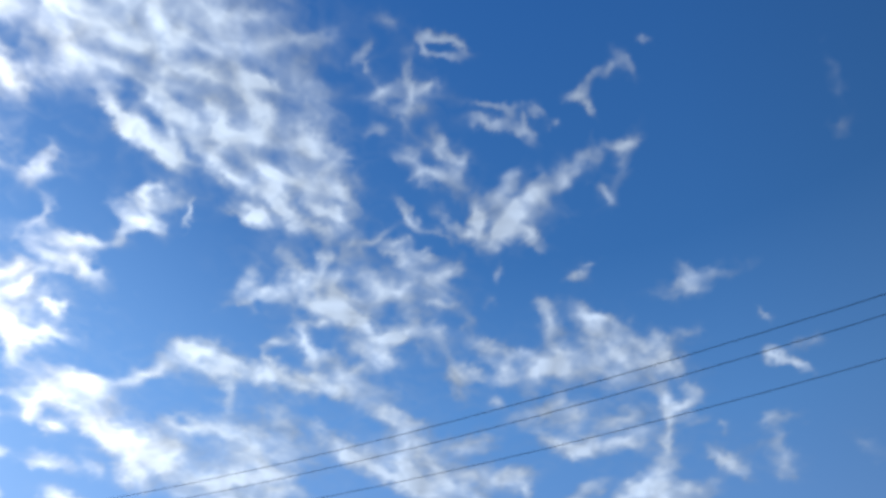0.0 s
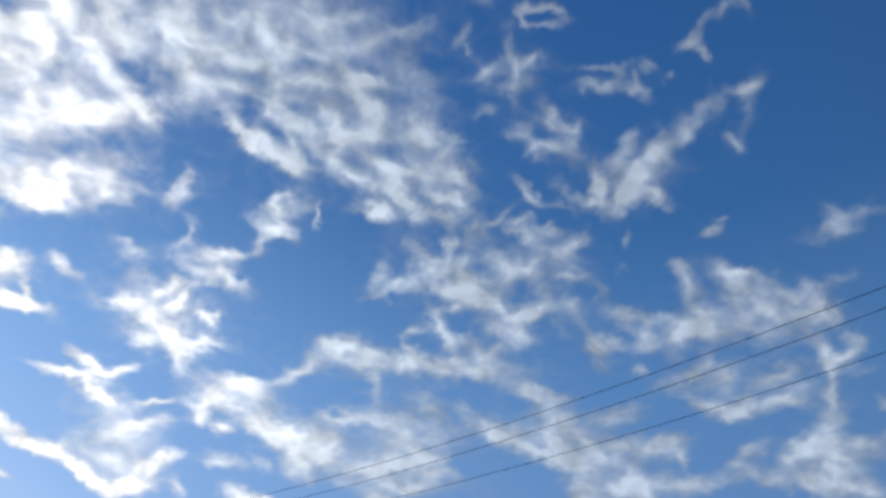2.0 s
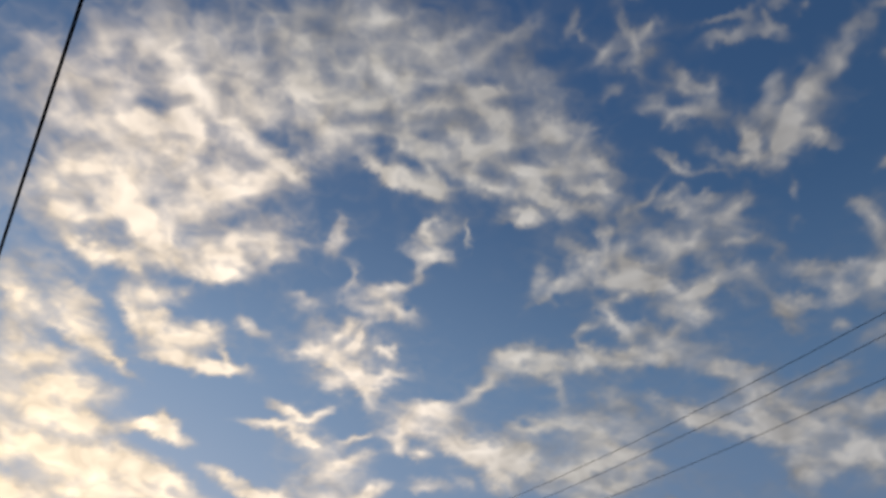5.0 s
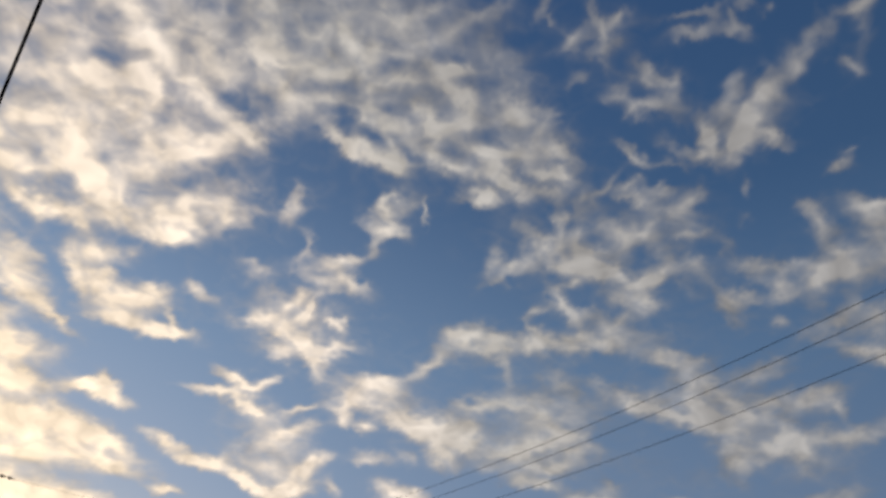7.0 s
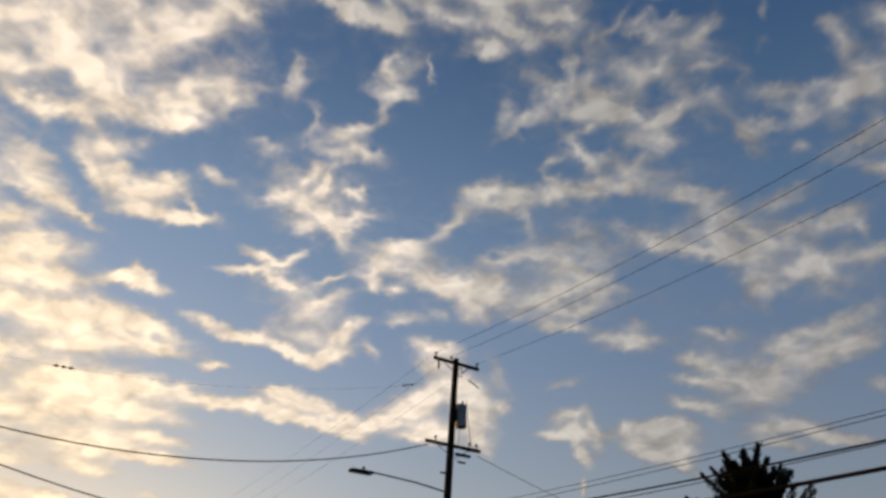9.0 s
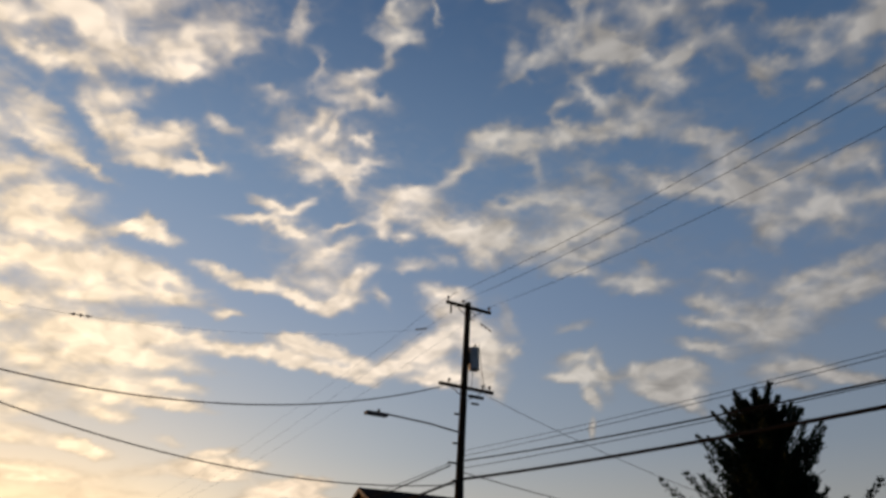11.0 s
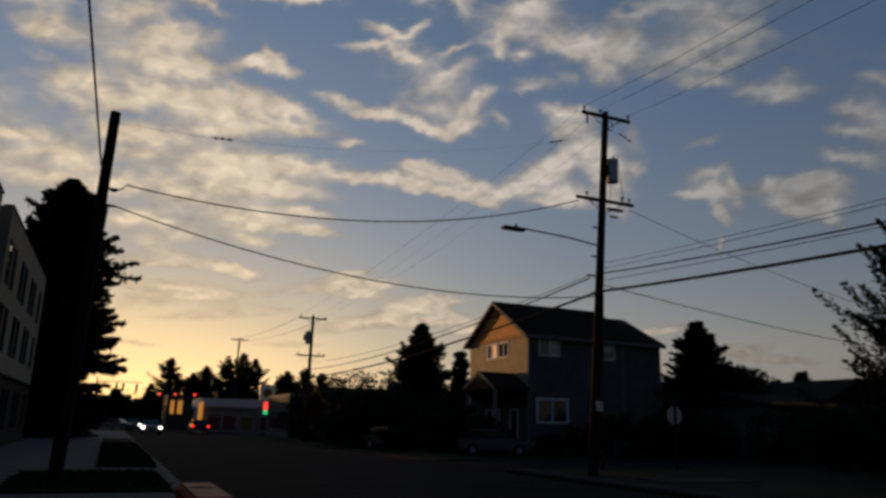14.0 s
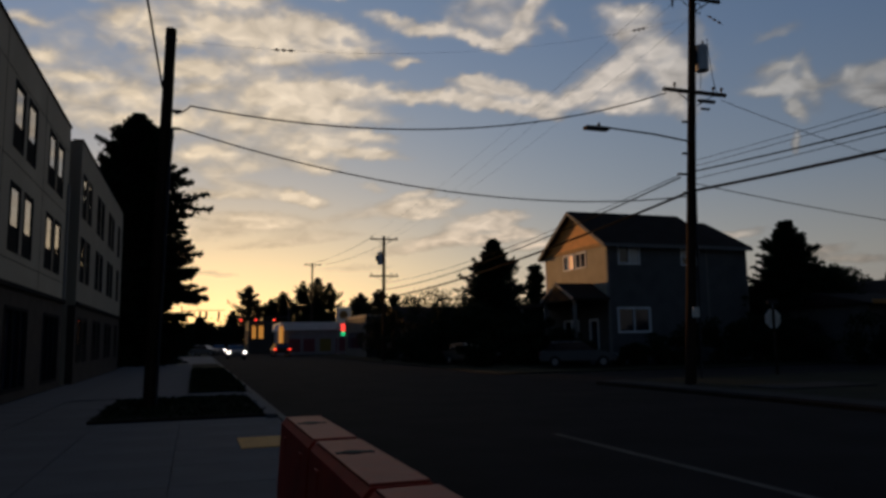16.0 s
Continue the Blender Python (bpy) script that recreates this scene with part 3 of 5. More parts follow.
cloud("large cream cloud glowing behind the utility pole", (33.7, 24.1, 1.7, 0.57, -9, 0.85), (34.2, 22.8, 1.4, 0.78, -14, 0.8), (29.3, 18.2, 1.6, 0.46, 20, 0.85), (31.7, 19.7, 2.1, 0.77, 24, 0.9), (33.6, 20.2, 1.8, 0.85, 31, 0.9), (33.8, 17.7, 1.7, 0.67, -9, 0.9), (37.0, 20.0, 2, 0.86, -57, 0.85), (37.0, 18.1, 2, 0.64, -61, 0.75), (39.3, 19.3, 0.68, 0.34, -28, 0.6), (39.0, 21.9, 1.5, 0.61, -70, 0.3), (36.6, 20.4, 2.2, 1.5, -1, 0.35), (32.1, 17.3, 1.5, 0.41, -4, 0.7))
cloud("hooked cream cloud with bright rim", (44.7, 19.0, 1.1, 0.46, 4, 0.9), (43.3, 17.4, 1, 0.33, -9, 0.95), (45.1, 17.5, 1.3, 0.66, -15, 0.95), (45.3, 15.9, 0.89, 0.46, -55, 1), (46.4, 17.4, 1.3, 0.38, -79, 0.6), (47.2, 17.2, 0.61, 0.33, -3, 0.4))
cloud("soft cream cloud with a ragged foot", (49.6, 17.5, 1.2, 0.36, 1, 0.9), (51.6, 17.1, 1.8, 0.73, -13, 0.95), (52.2, 15.8, 1.3, 0.6, -16, 0.95), (52.8, 17.4, 1.1, 0.45, -18, 0.85), (50.4, 15.7, 1.2, 0.49, -37, 0.8), (52.5, 14.7, 0.87, 0.44, -32, 0.7), (49.8, 16.3, 1.4, 0.66, -31, 0.55))
cloud("long swept grey-white cloud with toothed edge", (56.9, 23.6, 0.98, 0.37, -17, 0.75), (55.1, 21.9, 1.1, 0.33, -14, 0.85), (56.1, 21.1, 1.1, 0.33, -20, 0.6), (54.5, 20.4, 1.4, 0.37, -17, 0.85), (54.2, 18.7, 1.6, 0.41, -15, 0.9), (57.4, 20.3, 2.4, 1.1, -48, 0.4), (58.6, 20.0, 2.3, 0.79, -3, 0.7), (61.7, 22.3, 1.4, 0.56, 22, 0.75), (62.6, 20.9, 2.2, 0.83, 9, 0.75), (65.6, 22.9, 2.2, 0.56, 11, 0.75), (66.1, 21.5, 2, 0.74, 8, 0.6), (59.5, 18.8, 1.9, 0.69, 6, 0.5))
cloud("low flat cream cloud", (59.7, 16.6, 1.7, 0.42, -4, 0.95), (61.9, 16.2, 1.6, 0.5, -24, 0.9), (64.0, 15.3, 1.3, 0.37, -13, 0.85), (59.7, 15.5, 1.5, 0.42, -16, 0.7), (66.6, 18.3, 0.7, 0.45, -34, 0.5))
cloud("tufted white cloud with bright knots", (18.6, 35.0, 1.1, 0.34, 22, 0.8), (20.8, 34.5, 1.5, 0.55, -8, 0.95), (22.7, 33.6, 1.1, 0.46, -21, 1), (23.0, 35.8, 1.3, 0.35, 67, 0.95), (24.2, 32.8, 1.1, 0.46, -44, 0.85), (25.7, 33.8, 1.3, 0.39, 16, 0.8), (22.0, 36.9, 0.83, 0.35, 45, 0.8), (25.9, 35.4, 0.43, 0.26, -7, 1), (24.2, 40.6, 1.5, 0.44, 18, 0.85), (25.9, 39.2, 1.6, 0.52, -20, 0.8), (24.1, 38.7, 1.2, 0.43, -14, 0.6), (17.8, 38.6, 1.2, 0.39, 23, 0.4), (18.9, 37.0, 2, 0.84, -33, 0.2), (21.0, 41.0, 0.86, 0.34, -75, 0.4), (22.9, 35.4, 3.5, 1.4, 2, 0.3), (21.6, 32.7, 1.2, 0.5, -1, 0.5))
cloud("small white puff of cloud", (28.1, 45.9, 0.71, 0.35, 37, 0.8), (29.2, 45.2, 1.3, 0.66, 16, 1), (29.4, 43.9, 1.1, 0.58, 1, 0.9), (28.0, 42.5, 0.7, 0.35, 74, 0.5), (26.7, 43.6, 0.79, 0.4, -42, 0.2))
cloud("faint upright streak of cloud", (33.4, 45.1, 0.78, 0.18, -76, 0.5), (18.8, 44.4, 0.9, 0.34, 89, 0.6), (19.1, 43.6, 1.1, 0.6, 51, 0.25), (12.9, 35.4, 0.71, 0.44, -27, 0.5), (13.7, 35.6, 0.81, 0.32, -34, 0.35), (6.4, 36.6, 0.67, 0.33, 12, 0.3))
cloud("whale-shaped cream cloud with a curled tail", (3.4, 33.4, 1.5, 0.43, -47, 0.7), (3.5, 35.3, 1.2, 0.52, 19, 0.85), (5.8, 33.4, 2.1, 0.75, -24, 0.95), (8.2, 32.9, 1.7, 0.69, 21, 0.95), (9.0, 33.9, 1.2, 0.57, 14, 0.9), (9.4, 31.7, 1.2, 0.36, 2, 0.75), (11.4, 31.9, 0.95, 0.28, 11, 0.9), (11.8, 32.7, 0.63, 0.23, -40, 1), (13.3, 32.3, 0.9, 0.4, -21, 0.25), (7.5, 31.6, 1.2, 0.44, 9, 0.7))
cloud("narrow pale cloud with a frayed end", (-1.8, 33.1, 2, 0.69, -30, 0.7), (0.1, 30.9, 1.3, 0.47, -8, 0.75), (-1.1, 31.7, 1.9, 0.6, -36, 0.5), (3.6, 30.1, 1.2, 0.29, -17, 0.75))
cloud("broad cream cloud with a bright lower lobe", (-2.7, 36.5, 1.3, 0.41, -8, 0.9), (-0.1, 36.9, 1.5, 0.47, 15, 0.85), (1.5, 36.4, 0.6, 0.35, -2, 0.6), (1.3, 39.4, 1.8, 0.77, -20, 0.85), (4.1, 38.8, 1.9, 0.69, 18, 0.75), (8.3, 38.5, 1.3, 0.58, 11, 1), (8.6, 40.4, 1.7, 0.83, 33, 0.9), (11.1, 42.0, 2.1, 0.76, 25, 0.9), (13.2, 41.4, 1.7, 0.68, 30, 0.8), (2.6, 41.1, 2, 0.68, 43, 0.75), (3.3, 43.8, 2, 0.63, 59, 0.75), (6.9, 44.7, 2.2, 0.62, 26, 0.75), (9.8, 47.0, 1.8, 0.54, 40, 0.85), (10.5, 47.5, 0.96, 0.38, -35, 0.8), (12.5, 47.1, 0.96, 0.3, -2, 0.6))
cloud("bright thick cloud bank with a soft lower rim", (-5.9, 41.0, 2.5, 0.84, 30, 0.9), (-4.2, 38.9, 2.5, 0.77, 22, 0.85), (-3.2, 40.8, 2.1, 0.63, 20, 0.75), (-1.6, 39.5, 1, 0.5, 47, 0.7), (-5.6, 43.1, 1.8, 0.69, 28, 0.6), (-8.5, 44.2, 2.2, 0.91, 6, 0.5), (-12.4, 46.7, 1.9, 1, 20, 0.55))
cloud("broad fibrous white cloud, streaked and translucent", (-6.6, 47.1, 2.5, 0.81, -33, 0.45), (-3.5, 49.9, 2.1, 0.66, -54, 0.75), (-1.3, 50.7, 1.7, 0.59, -27, 0.8), (0.5, 47.5, 1.9, 0.7, -40, 0.75), (-0.9, 45.9, 2.6, 0.71, -21, 0.55), (-0.6, 52.2, 1.7, 0.54, -45, 0.5), (4.2, 52.0, 1.7, 0.73, -37, 0.75), (8.1, 51.1, 1.6, 0.58, 7, 0.8), (5.3, 48.9, 2.1, 0.65, -30, 0.45), (-8.2, 50.8, 2.7, 0.97, 35, 0.45), (0.3, 55.1, 2.9, 0.93, 26, 0.45))
cloud("big drawn-out white cloud with hanging fibres", (7.4, 55.0, 2.5, 0.69, -44, 0.7), (11.2, 53.9, 2.9, 0.66, -60, 0.85), (14.8, 51.2, 1.1, 0.6, -13, 0.9), (16.5, 53.9, 2.1, 0.67, 5, 0.8), (20.1, 52.6, 2.1, 0.51, 23, 0.7), (15.8, 55.7, 1.8, 0.59, -25, 0.65), (20.0, 56.8, 1.9, 0.51, -34, 0.65), (23.3, 56.4, 1.5, 0.54, 35, 0.85), (27.2, 55.5, 1.6, 0.47, 2, 0.7), (22.2, 54.5, 2.1, 0.55, 1, 0.65), (20.5, 59.4, 2.8, 0.9, -5, 0.45), (25.3, 52.6, 1.8, 0.52, -14, 0.7), (27.2, 59.9, 1.7, 0.53, 28, 0.5), (34.2, 59.5, 1.7, 0.46, 31, 0.55), (36.9, 60.6, 1.4, 0.45, 24, 0.4), (12.9, 59.3, 3.1, 0.95, 24, 0.45))
cloud("big heaped white cloud with ragged edges", (22.2, 49.6, 1.4, 0.48, -22, 0.95), (25.9, 51.8, 1.4, 0.48, 1, 0.8), (26.4, 49.4, 1.7, 0.57, -7, 0.85), (27.7, 50.1, 1.7, 0.48, -57, 0.8), (34.0, 56.3, 1.1, 0.42, 6, 0.9), (35.1, 54.7, 1.6, 0.6, -40, 0.9), (32.2, 52.5, 1.6, 0.52, -52, 0.9), (35.5, 52.3, 1.7, 0.65, 14, 0.75), (40.5, 53.8, 2.2, 0.69, -7, 0.75), (43.0, 53.6, 1.4, 0.56, -54, 0.55), (32.4, 50.1, 1.3, 0.48, -19, 0.8), (41.4, 57.0, 2.5, 0.92, -41, 0.25))
cloud("heaped white cloud with a bright curled foot", (35.7, 49.0, 1.5, 0.53, -17, 0.85), (38.9, 46.9, 1.1, 0.35, -5, 0.95), (38.9, 50.7, 1.4, 0.52, 13, 0.95), (40.7, 49.0, 1.4, 0.52, -36, 0.85), (42.4, 47.9, 1.5, 0.53, -22, 0.85), (44.1, 50.6, 1.6, 0.57, -2, 0.8), (46.4, 49.0, 1.9, 0.48, -27, 0.9), (48.0, 50.7, 1.3, 0.47, -45, 0.85), (46.3, 47.2, 1.3, 0.35, -15, 0.75), (40.3, 51.0, 4.8, 2, -29, 0.3), (47.3, 52.6, 1.5, 0.6, -27, 0.35))
cloud("broad cream cloud bank, softly lit", (-5.4, 31.8, 1.8, 0.94, -38, 0.8), (-4.1, 29.3, 1.2, 0.67, -24, 0.55), (-2.1, 28.3, 1.9, 0.6, 24, 0.95), (0.7, 27.3, 2.3, 0.86, 15, 0.95), (-0.1, 25.5, 2.6, 0.86, 4, 0.85), (2.8, 25.4, 1.8, 0.48, 1, 0.9))
cloud("small bright cream cloud", (7.6, 26.6, 1.4, 0.28, 26, 0.8), (9.3, 26.5, 1.4, 0.42, -3, 0.95), (9.0, 27.5, 0.71, 0.33, -32, 0.7), (15.6, 21.3, 0.89, 0.26, 3, 0.6))
cloud("thick cream cloud bank lit from below", (-3.2, 22.5, 1.2, 0.66, -27, 0.9), (-1.3, 22.3, 1.3, 0.43, 8, 0.8), (-0.2, 23.6, 1.9, 0.47, -7, 0.6), (3.8, 23.5, 2.5, 0.73, 11, 0.85), (6.2, 22.8, 2.8, 0.82, 13, 0.95), (9.9, 23.5, 2.5, 0.67, -9, 0.9), (10.8, 21.9, 1.7, 0.46, -1, 0.8), (5.2, 21.3, 2.2, 0.49, 7, 0.8), (-2.3, 20.2, 1.4, 0.53, -8, 0.75), (0.5, 20.4, 1.9, 0.55, -2, 0.65))
cloud("large yellow-tinged cloud bank", (-0.3, 18.8, 2.9, 0.47, 7, 0.5), (5.6, 18.8, 2.4, 0.9, 9, 0.85), (9.7, 19.4, 3.3, 0.75, -1, 0.85), (8.7, 17.6, 3.2, 0.66, 7, 0.85), (11.4, 17.3, 1.6, 0.38, 15, 0.75), (2.5, 16.7, 2, 0.58, -20, 0.5), (-0.9, 16.5, 2, 0.68, -4, 0.6), (-0.2, 14.2, 2, 0.54, 19, 0.55), (2.8, 13.2, 2, 0.43, 7, 0.45), (8.5, 14.9, 2.1, 0.57, 0, 0.65), (8.5, 13.5, 1.5, 0.44, -9, 0.7), (12.9, 15.9, 1.7, 0.46, -7, 0.7), (13.7, 14.5, 1, 0.29, -2, 0.7), (1.4, 11.2, 2, 0.42, 0, 0.55), (14.0, 19.3, 0.61, 0.34, 6, 0.5))
cloud("small wedge of cream cloud", (7.4, 11.2, 1.3, 0.31, -11, 0.85), (8.3, 10.6, 0.64, 0.24, -11, 0.6))
cloud("low yellow streak of cloud", (16.9, 10.4, 2.1, 0.42, 3, 0.75), (16.6, 11.4, 1.5, 0.34, 13, 0.6), (18.2, 10.2, 1.2, 0.29, 14, 0.6))
cloud("low peach cloud bank toward the street's end", (18.6, 8.0, 2.3, 0.37, 14, 0.5), (22.0, 8.9, 2.4, 0.38, 13, 0.65), (22.8, 9.6, 1.5, 0.34, 2, 0.75), (23.3, 7.9, 2.8, 0.37, 6, 0.5), (12.2, 9.9, 2.6, 0.37, 9, 0.3), (7.8, 8.4, 3.7, 0.47, 1, 0.3), (1.8, 8.4, 2.9, 0.53, 14, 0.35))
cloud("low peach cloud over the roof ridge", (40.5, 7.2, 1.9, 0.33, 6, 0.75), (46.0, 5.9, 2, 0.32, 2, 0.6), (48.2, 5.1, 3, 0.35, -5, 0.5))
cloud("cream cloud over the street", (-7.2, 26.0, 1.5, 0.62, -3, 0.95), (-7.5, 26.7, 0.87, 0.42, 3, 0.75), (-5.3, 22.8, 1.6, 0.64, -5, 0.95), (-5.0, 21.5, 1.3, 0.36, -3, 0.7), (-8.7, 27.8, 1.5, 0.49, 8, 0.6), (-7.3, 24.1, 0.91, 0.31, -5, 0.35))
cloud("cream cloud with soft yellow base", (-12.1, 22.0, 1.2, 0.27, 6, 0.6), (-11.1, 19.8, 1.2, 0.35, -1, 0.7), (-8.8, 18.8, 2.4, 0.36, 3, 0.7), (-8.5, 17.6, 2.4, 0.6, 2, 0.45), (-4.6, 17.7, 1.5, 0.73, -27, 0.55), (-6.1, 16.1, 3.6, 0.65, -1, 0.45), (-12.1, 27.4, 1, 0.3, 2, 0.35))
cloud("wide thin veil of white cloud", (-5.2, 46.6, 6.5, 4.7, 25, 0.3), (1.0, 52.4, 5.8, 4, 20, 0.3), (13.5, 56.7, 6.1, 3.3, 13, 0.28), (27.3, 59.5, 5.7, 2.9, 7, 0.2), (0.9, 40.4, 6.3, 2.8, 27, 0.15), (29.4, 53.3, 6.9, 4.3, -23, 0.12))
cloud("pale haze of thin cloud over the street", (3.7, 22.5, 4.7, 3.1, -35, 0.22), (6.3, 16.4, 4, 3.2, -14, 0.2), (34.3, 19.8, 5, 2.5, -11, 0.12))
cloud("soft cream haze cloud above the rooftops", (-8.4, 18.6, 5.3, 3.1, -28, 0.35), (4.5, 16.1, 4.6, 2.6, -14, 0.12))
cloud("grey haze between low clouds", (59.3, 20.5, 5.2, 2.8, -21, 0.2), (54.4, 26.5, 7.3, 2.9, -14, 0.08), (49.4, 16.2, 6, 2, -9, 0.12))
cloud("low golden cloud streaks over the street", (3.6, 9.5, 3.6, 0.43, 1, 0.6), (4.9, 8.9, 4, 0.3, 3, 0.5), (6.2, 7.6, 4.5, 0.35, 6, 0.4), (1.4, 5.2, 1.5, 0.17, -5, 0.5), (15.2, 7.0, 2.7, 0.35, 5, 0.4), (11.6, 5.7, 3.5, 0.35, 3, 0.3), (7.6, 11.0, 1.6, 0.3, -8, 0.75))
cloud("low peach clouds piled over the roofs", (17.0, 10.6, 2.7, 0.44, 3, 0.8), (16.8, 9.8, 2, 0.35, -1, 0.7), (19.9, 7.8, 4.2, 0.4, 2, 0.6), (21.7, 9.1, 2.5, 0.4, 4, 0.75), (23.9, 8.5, 2.1, 0.4, -19, 0.7), (26.1, 7.2, 2.4, 0.35, 4, 0.6), (13.2, 11.9, 1.1, 0.31, -7, 0.4))
cloud("heaped cream clouds lit from below", (-4.5, 22.7, 2.3, 0.69, 2, 0.5), (0.4, 23.3, 3.2, 0.79, -6, 0.5), (6.0, 23.6, 2.9, 0.73, -6, 0.4), (8.9, 22.0, 4, 0.66, 0, 0.5), (0.1, 20.1, 2.7, 0.52, 0, 0.5), (9.8, 19.2, 4.5, 0.63, 0, 0.5), (11.0, 17.4, 4.2, 0.47, -2, 0.5), (8.7, 15.8, 3.8, 0.6, -4, 0.45), (11.9, 14.6, 3.3, 0.39, -2, 0.6), (2.5, 12.0, 2.3, 0.59, -17, 0.5), (1.7, 14.1, 2.1, 0.46, -4, 0.45))
CLOUD = cloud_material()


def islands(quads, cols, flat, least=10):
    """The separate tufts of a cloud, without the tiniest flecks."""
    cells = {int(q[0]): n for n, q in enumerate(quads)}
    found = []
    while cells:
        start, n = cells.popitem()
        stack, group = [start], [n]
        while stack:
            c = stack.pop()
            for d in (1, -1, cols, -cols):
                m = cells.pop(c + d, None)
                if m is not None:
                    group.append(m)
                    stack.append(c + d)
        found.append(quads[group])
    found.sort(key=len, reverse=True)
    return [q for q in found if len(q) >= least or flat[q].mean() > 0.15]


def build_clouds(radius=3600.0):
    fields = np.stack([f for _, f, _ in CLOUDS])
    total = 1 - np.prod(1 - fields, axis=0)
    owner = np.stack([p for _, _, p in CLOUDS]).argmax(axis=0)
    x = np.clip((total * (0.52 + 1.0 * GRAIN) - 0.035), 0, 1)
    # toward the horizon the edges are crisper
    crisp = np.clip((34 - EL) / 28.0, 0, 1)
    x = np.clip(0.2 + (x - 0.2) * (1 + 1.0 * crisp), 0, 1)
    # thick knots stand out against the thinner vapour round them
    mean = x
    for axis in (0, 1):
        mean = sum(np.roll(mean, k, axis) for k in range(-5, 6)) / 11.0
    x = np.clip(x + 0.2 * (x - mean), 0, 1)
    density = (x + (0.16 - 0.1 * crisp) * total * (1 - x)).astype(np.float32)
    rows_n, cols = AZ.shape
    index = np.arange(rows_n * cols).reshape(rows_n, cols)
    quads = np.stack([index[:-1, :-1], index[:-1, 1:], index[1:, 1:], index[1:, :-1]], axis=-1).reshape(-1, 4)
    flat = density.ravel()
    keep = flat[quads].max(axis=1) > 0.015
    quads = quads[keep]
    own = owner.ravel()[quads[:, 0]]
    points = DIRS.reshape(-1, 3) * radius
    for k, (label, _, _) in enumerate(CLOUDS):
        pieces = islands(quads[own == k], cols, flat)
        if not pieces:
            continue
        parent = None
        if len(pieces) > 1:
            parent = thing("cloud", label, "cloud", group="clouds in the evening sky")
        for q in pieces:
            used, back = np.unique(q, return_inverse=True)
            me = bpy.data.meshes.new("cloud" if parent is None else "puff")
            me.from_pydata(points[used].tolist(), [], back.reshape(-1, 4).tolist())
            me.attributes.new("vapour", "FLOAT", "POINT").data.foreach_set("value", flat[used])
            me.materials.append(CLOUD)
            ob = new(me.name.split(".")[0], me)
            ob.parent = parent
            if parent is None:
                tagged(ob, label, "cloud", "clouds in the evening sky")


build_clouds()

# ---- ground, road and pavement ----
KERB_L, KERB_R, WALL_X = 1.75, 14.4, -5.14
tagged(part("ground", box((-4000, -4000, -0.6), (4000, 4000, -0.2)), GRASS), "dark grassy ground reaching to the horizon", "ground", kind="structure")
tagged(part("road", box((KERB_L + 0.15, -60, -0.3), (KERB_R - 0.15, 420, -0.14)), ASPHALT), "dark asphalt street with a pale edge line", "road", kind="structure")
tagged(part("side_road", box((KERB_R - 0.15, 24.5, -0.3), (120, 33.5, -0.145)), ASPHALT), "dark asphalt side street", "road", kind="structure")
line = tagged(part("road_line", box((6.2, -20, -0.14), (6.34, 12.3, -0.134)), PAINT_WHITE), "worn white painted lane line", "road marking", kind="structure")
pavement = tagged(part("pavement", box((WALL_X, -30, -0.3), (KERB_L, 98, -0.025)), CONCRETE), "grey concrete pavement with scored slabs", "pavement", kind="structure")
tagged(part("kerb", box((KERB_L, -30, -0.3), (KERB_L + 0.15, 98, 0.004), 0.02), CONCRETE), "grey concrete kerb", "kerb", kind="structure")
# far kerbs take the near-black soil colour in place of shade on concrete
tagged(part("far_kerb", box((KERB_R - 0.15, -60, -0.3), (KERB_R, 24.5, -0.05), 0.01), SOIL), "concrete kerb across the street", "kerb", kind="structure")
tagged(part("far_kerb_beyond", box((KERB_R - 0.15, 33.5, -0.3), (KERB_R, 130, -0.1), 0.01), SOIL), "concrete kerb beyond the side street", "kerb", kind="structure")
tagged(part("far_pavement", box((KERB_R, -60, -0.3), (KERB_R + 1.1, 24.5, -0.01)), SHADED_CONCRETE), "grey concrete pavement across the street", "pavement", kind="structure")
tagged(part("verge", box((KERB_R + 1.1, -60, -0.3), (80, 24.5, -0.02)), GRASS), "dark grass verge", "grass", kind="structure")
tagged(part("yard", box((KERB_R, 33.5, -0.3), (80, 130, -0.1)), GRASS), "dark grass yard round the houses", "grass", kind="structure")
tagged(part("driveway", box((16.4, 17.6, -0.02), (20.2, 19.3, 0.012), 0.01), SHADED_CONCRETE), "pale concrete driveway apron", "driveway", kind="structure")
# planting beds with soil between the kerb and the walk
bed = tagged(part("planting_bed", box((-2.1, 16.9, -0.03), (1.66, 23.2, 0.035), 0.02), SOIL), "dark soil planting bed by the kerb", "planting bed", kind="structure")
tagged(part("planting_bed_beyond", box((-0.2, 25.6, -0.03), (1.66, 60.0, 0.05), 0.02), GRASS), "dark grassy strip along the kerb", "planting bed", kind="structure")
edging = tagged(part("bed_edging", box((1.50, 16.6, -0.02), (1.745, 23.5, 0.06), 0.015), CONCRETE), "pale concrete edging of the bed", "edging", kind="structure")


# ---- wires, poles ----
def hang(a, b, sag, n=18):
    a, b = Vector(a), Vector(b)
    return [a.lerp(b, k / n) - Vector((0, 0, 4 * sag * (k / n) * (1 - k / n))) for k in range(n + 1)]


def wire(label, a, b, sag, radius, n=18):
    return tagged(part("overhead_wire", tube(hang(a, b, sag, n), radius, 5), CABLE), label, "wire", "overhead wires")


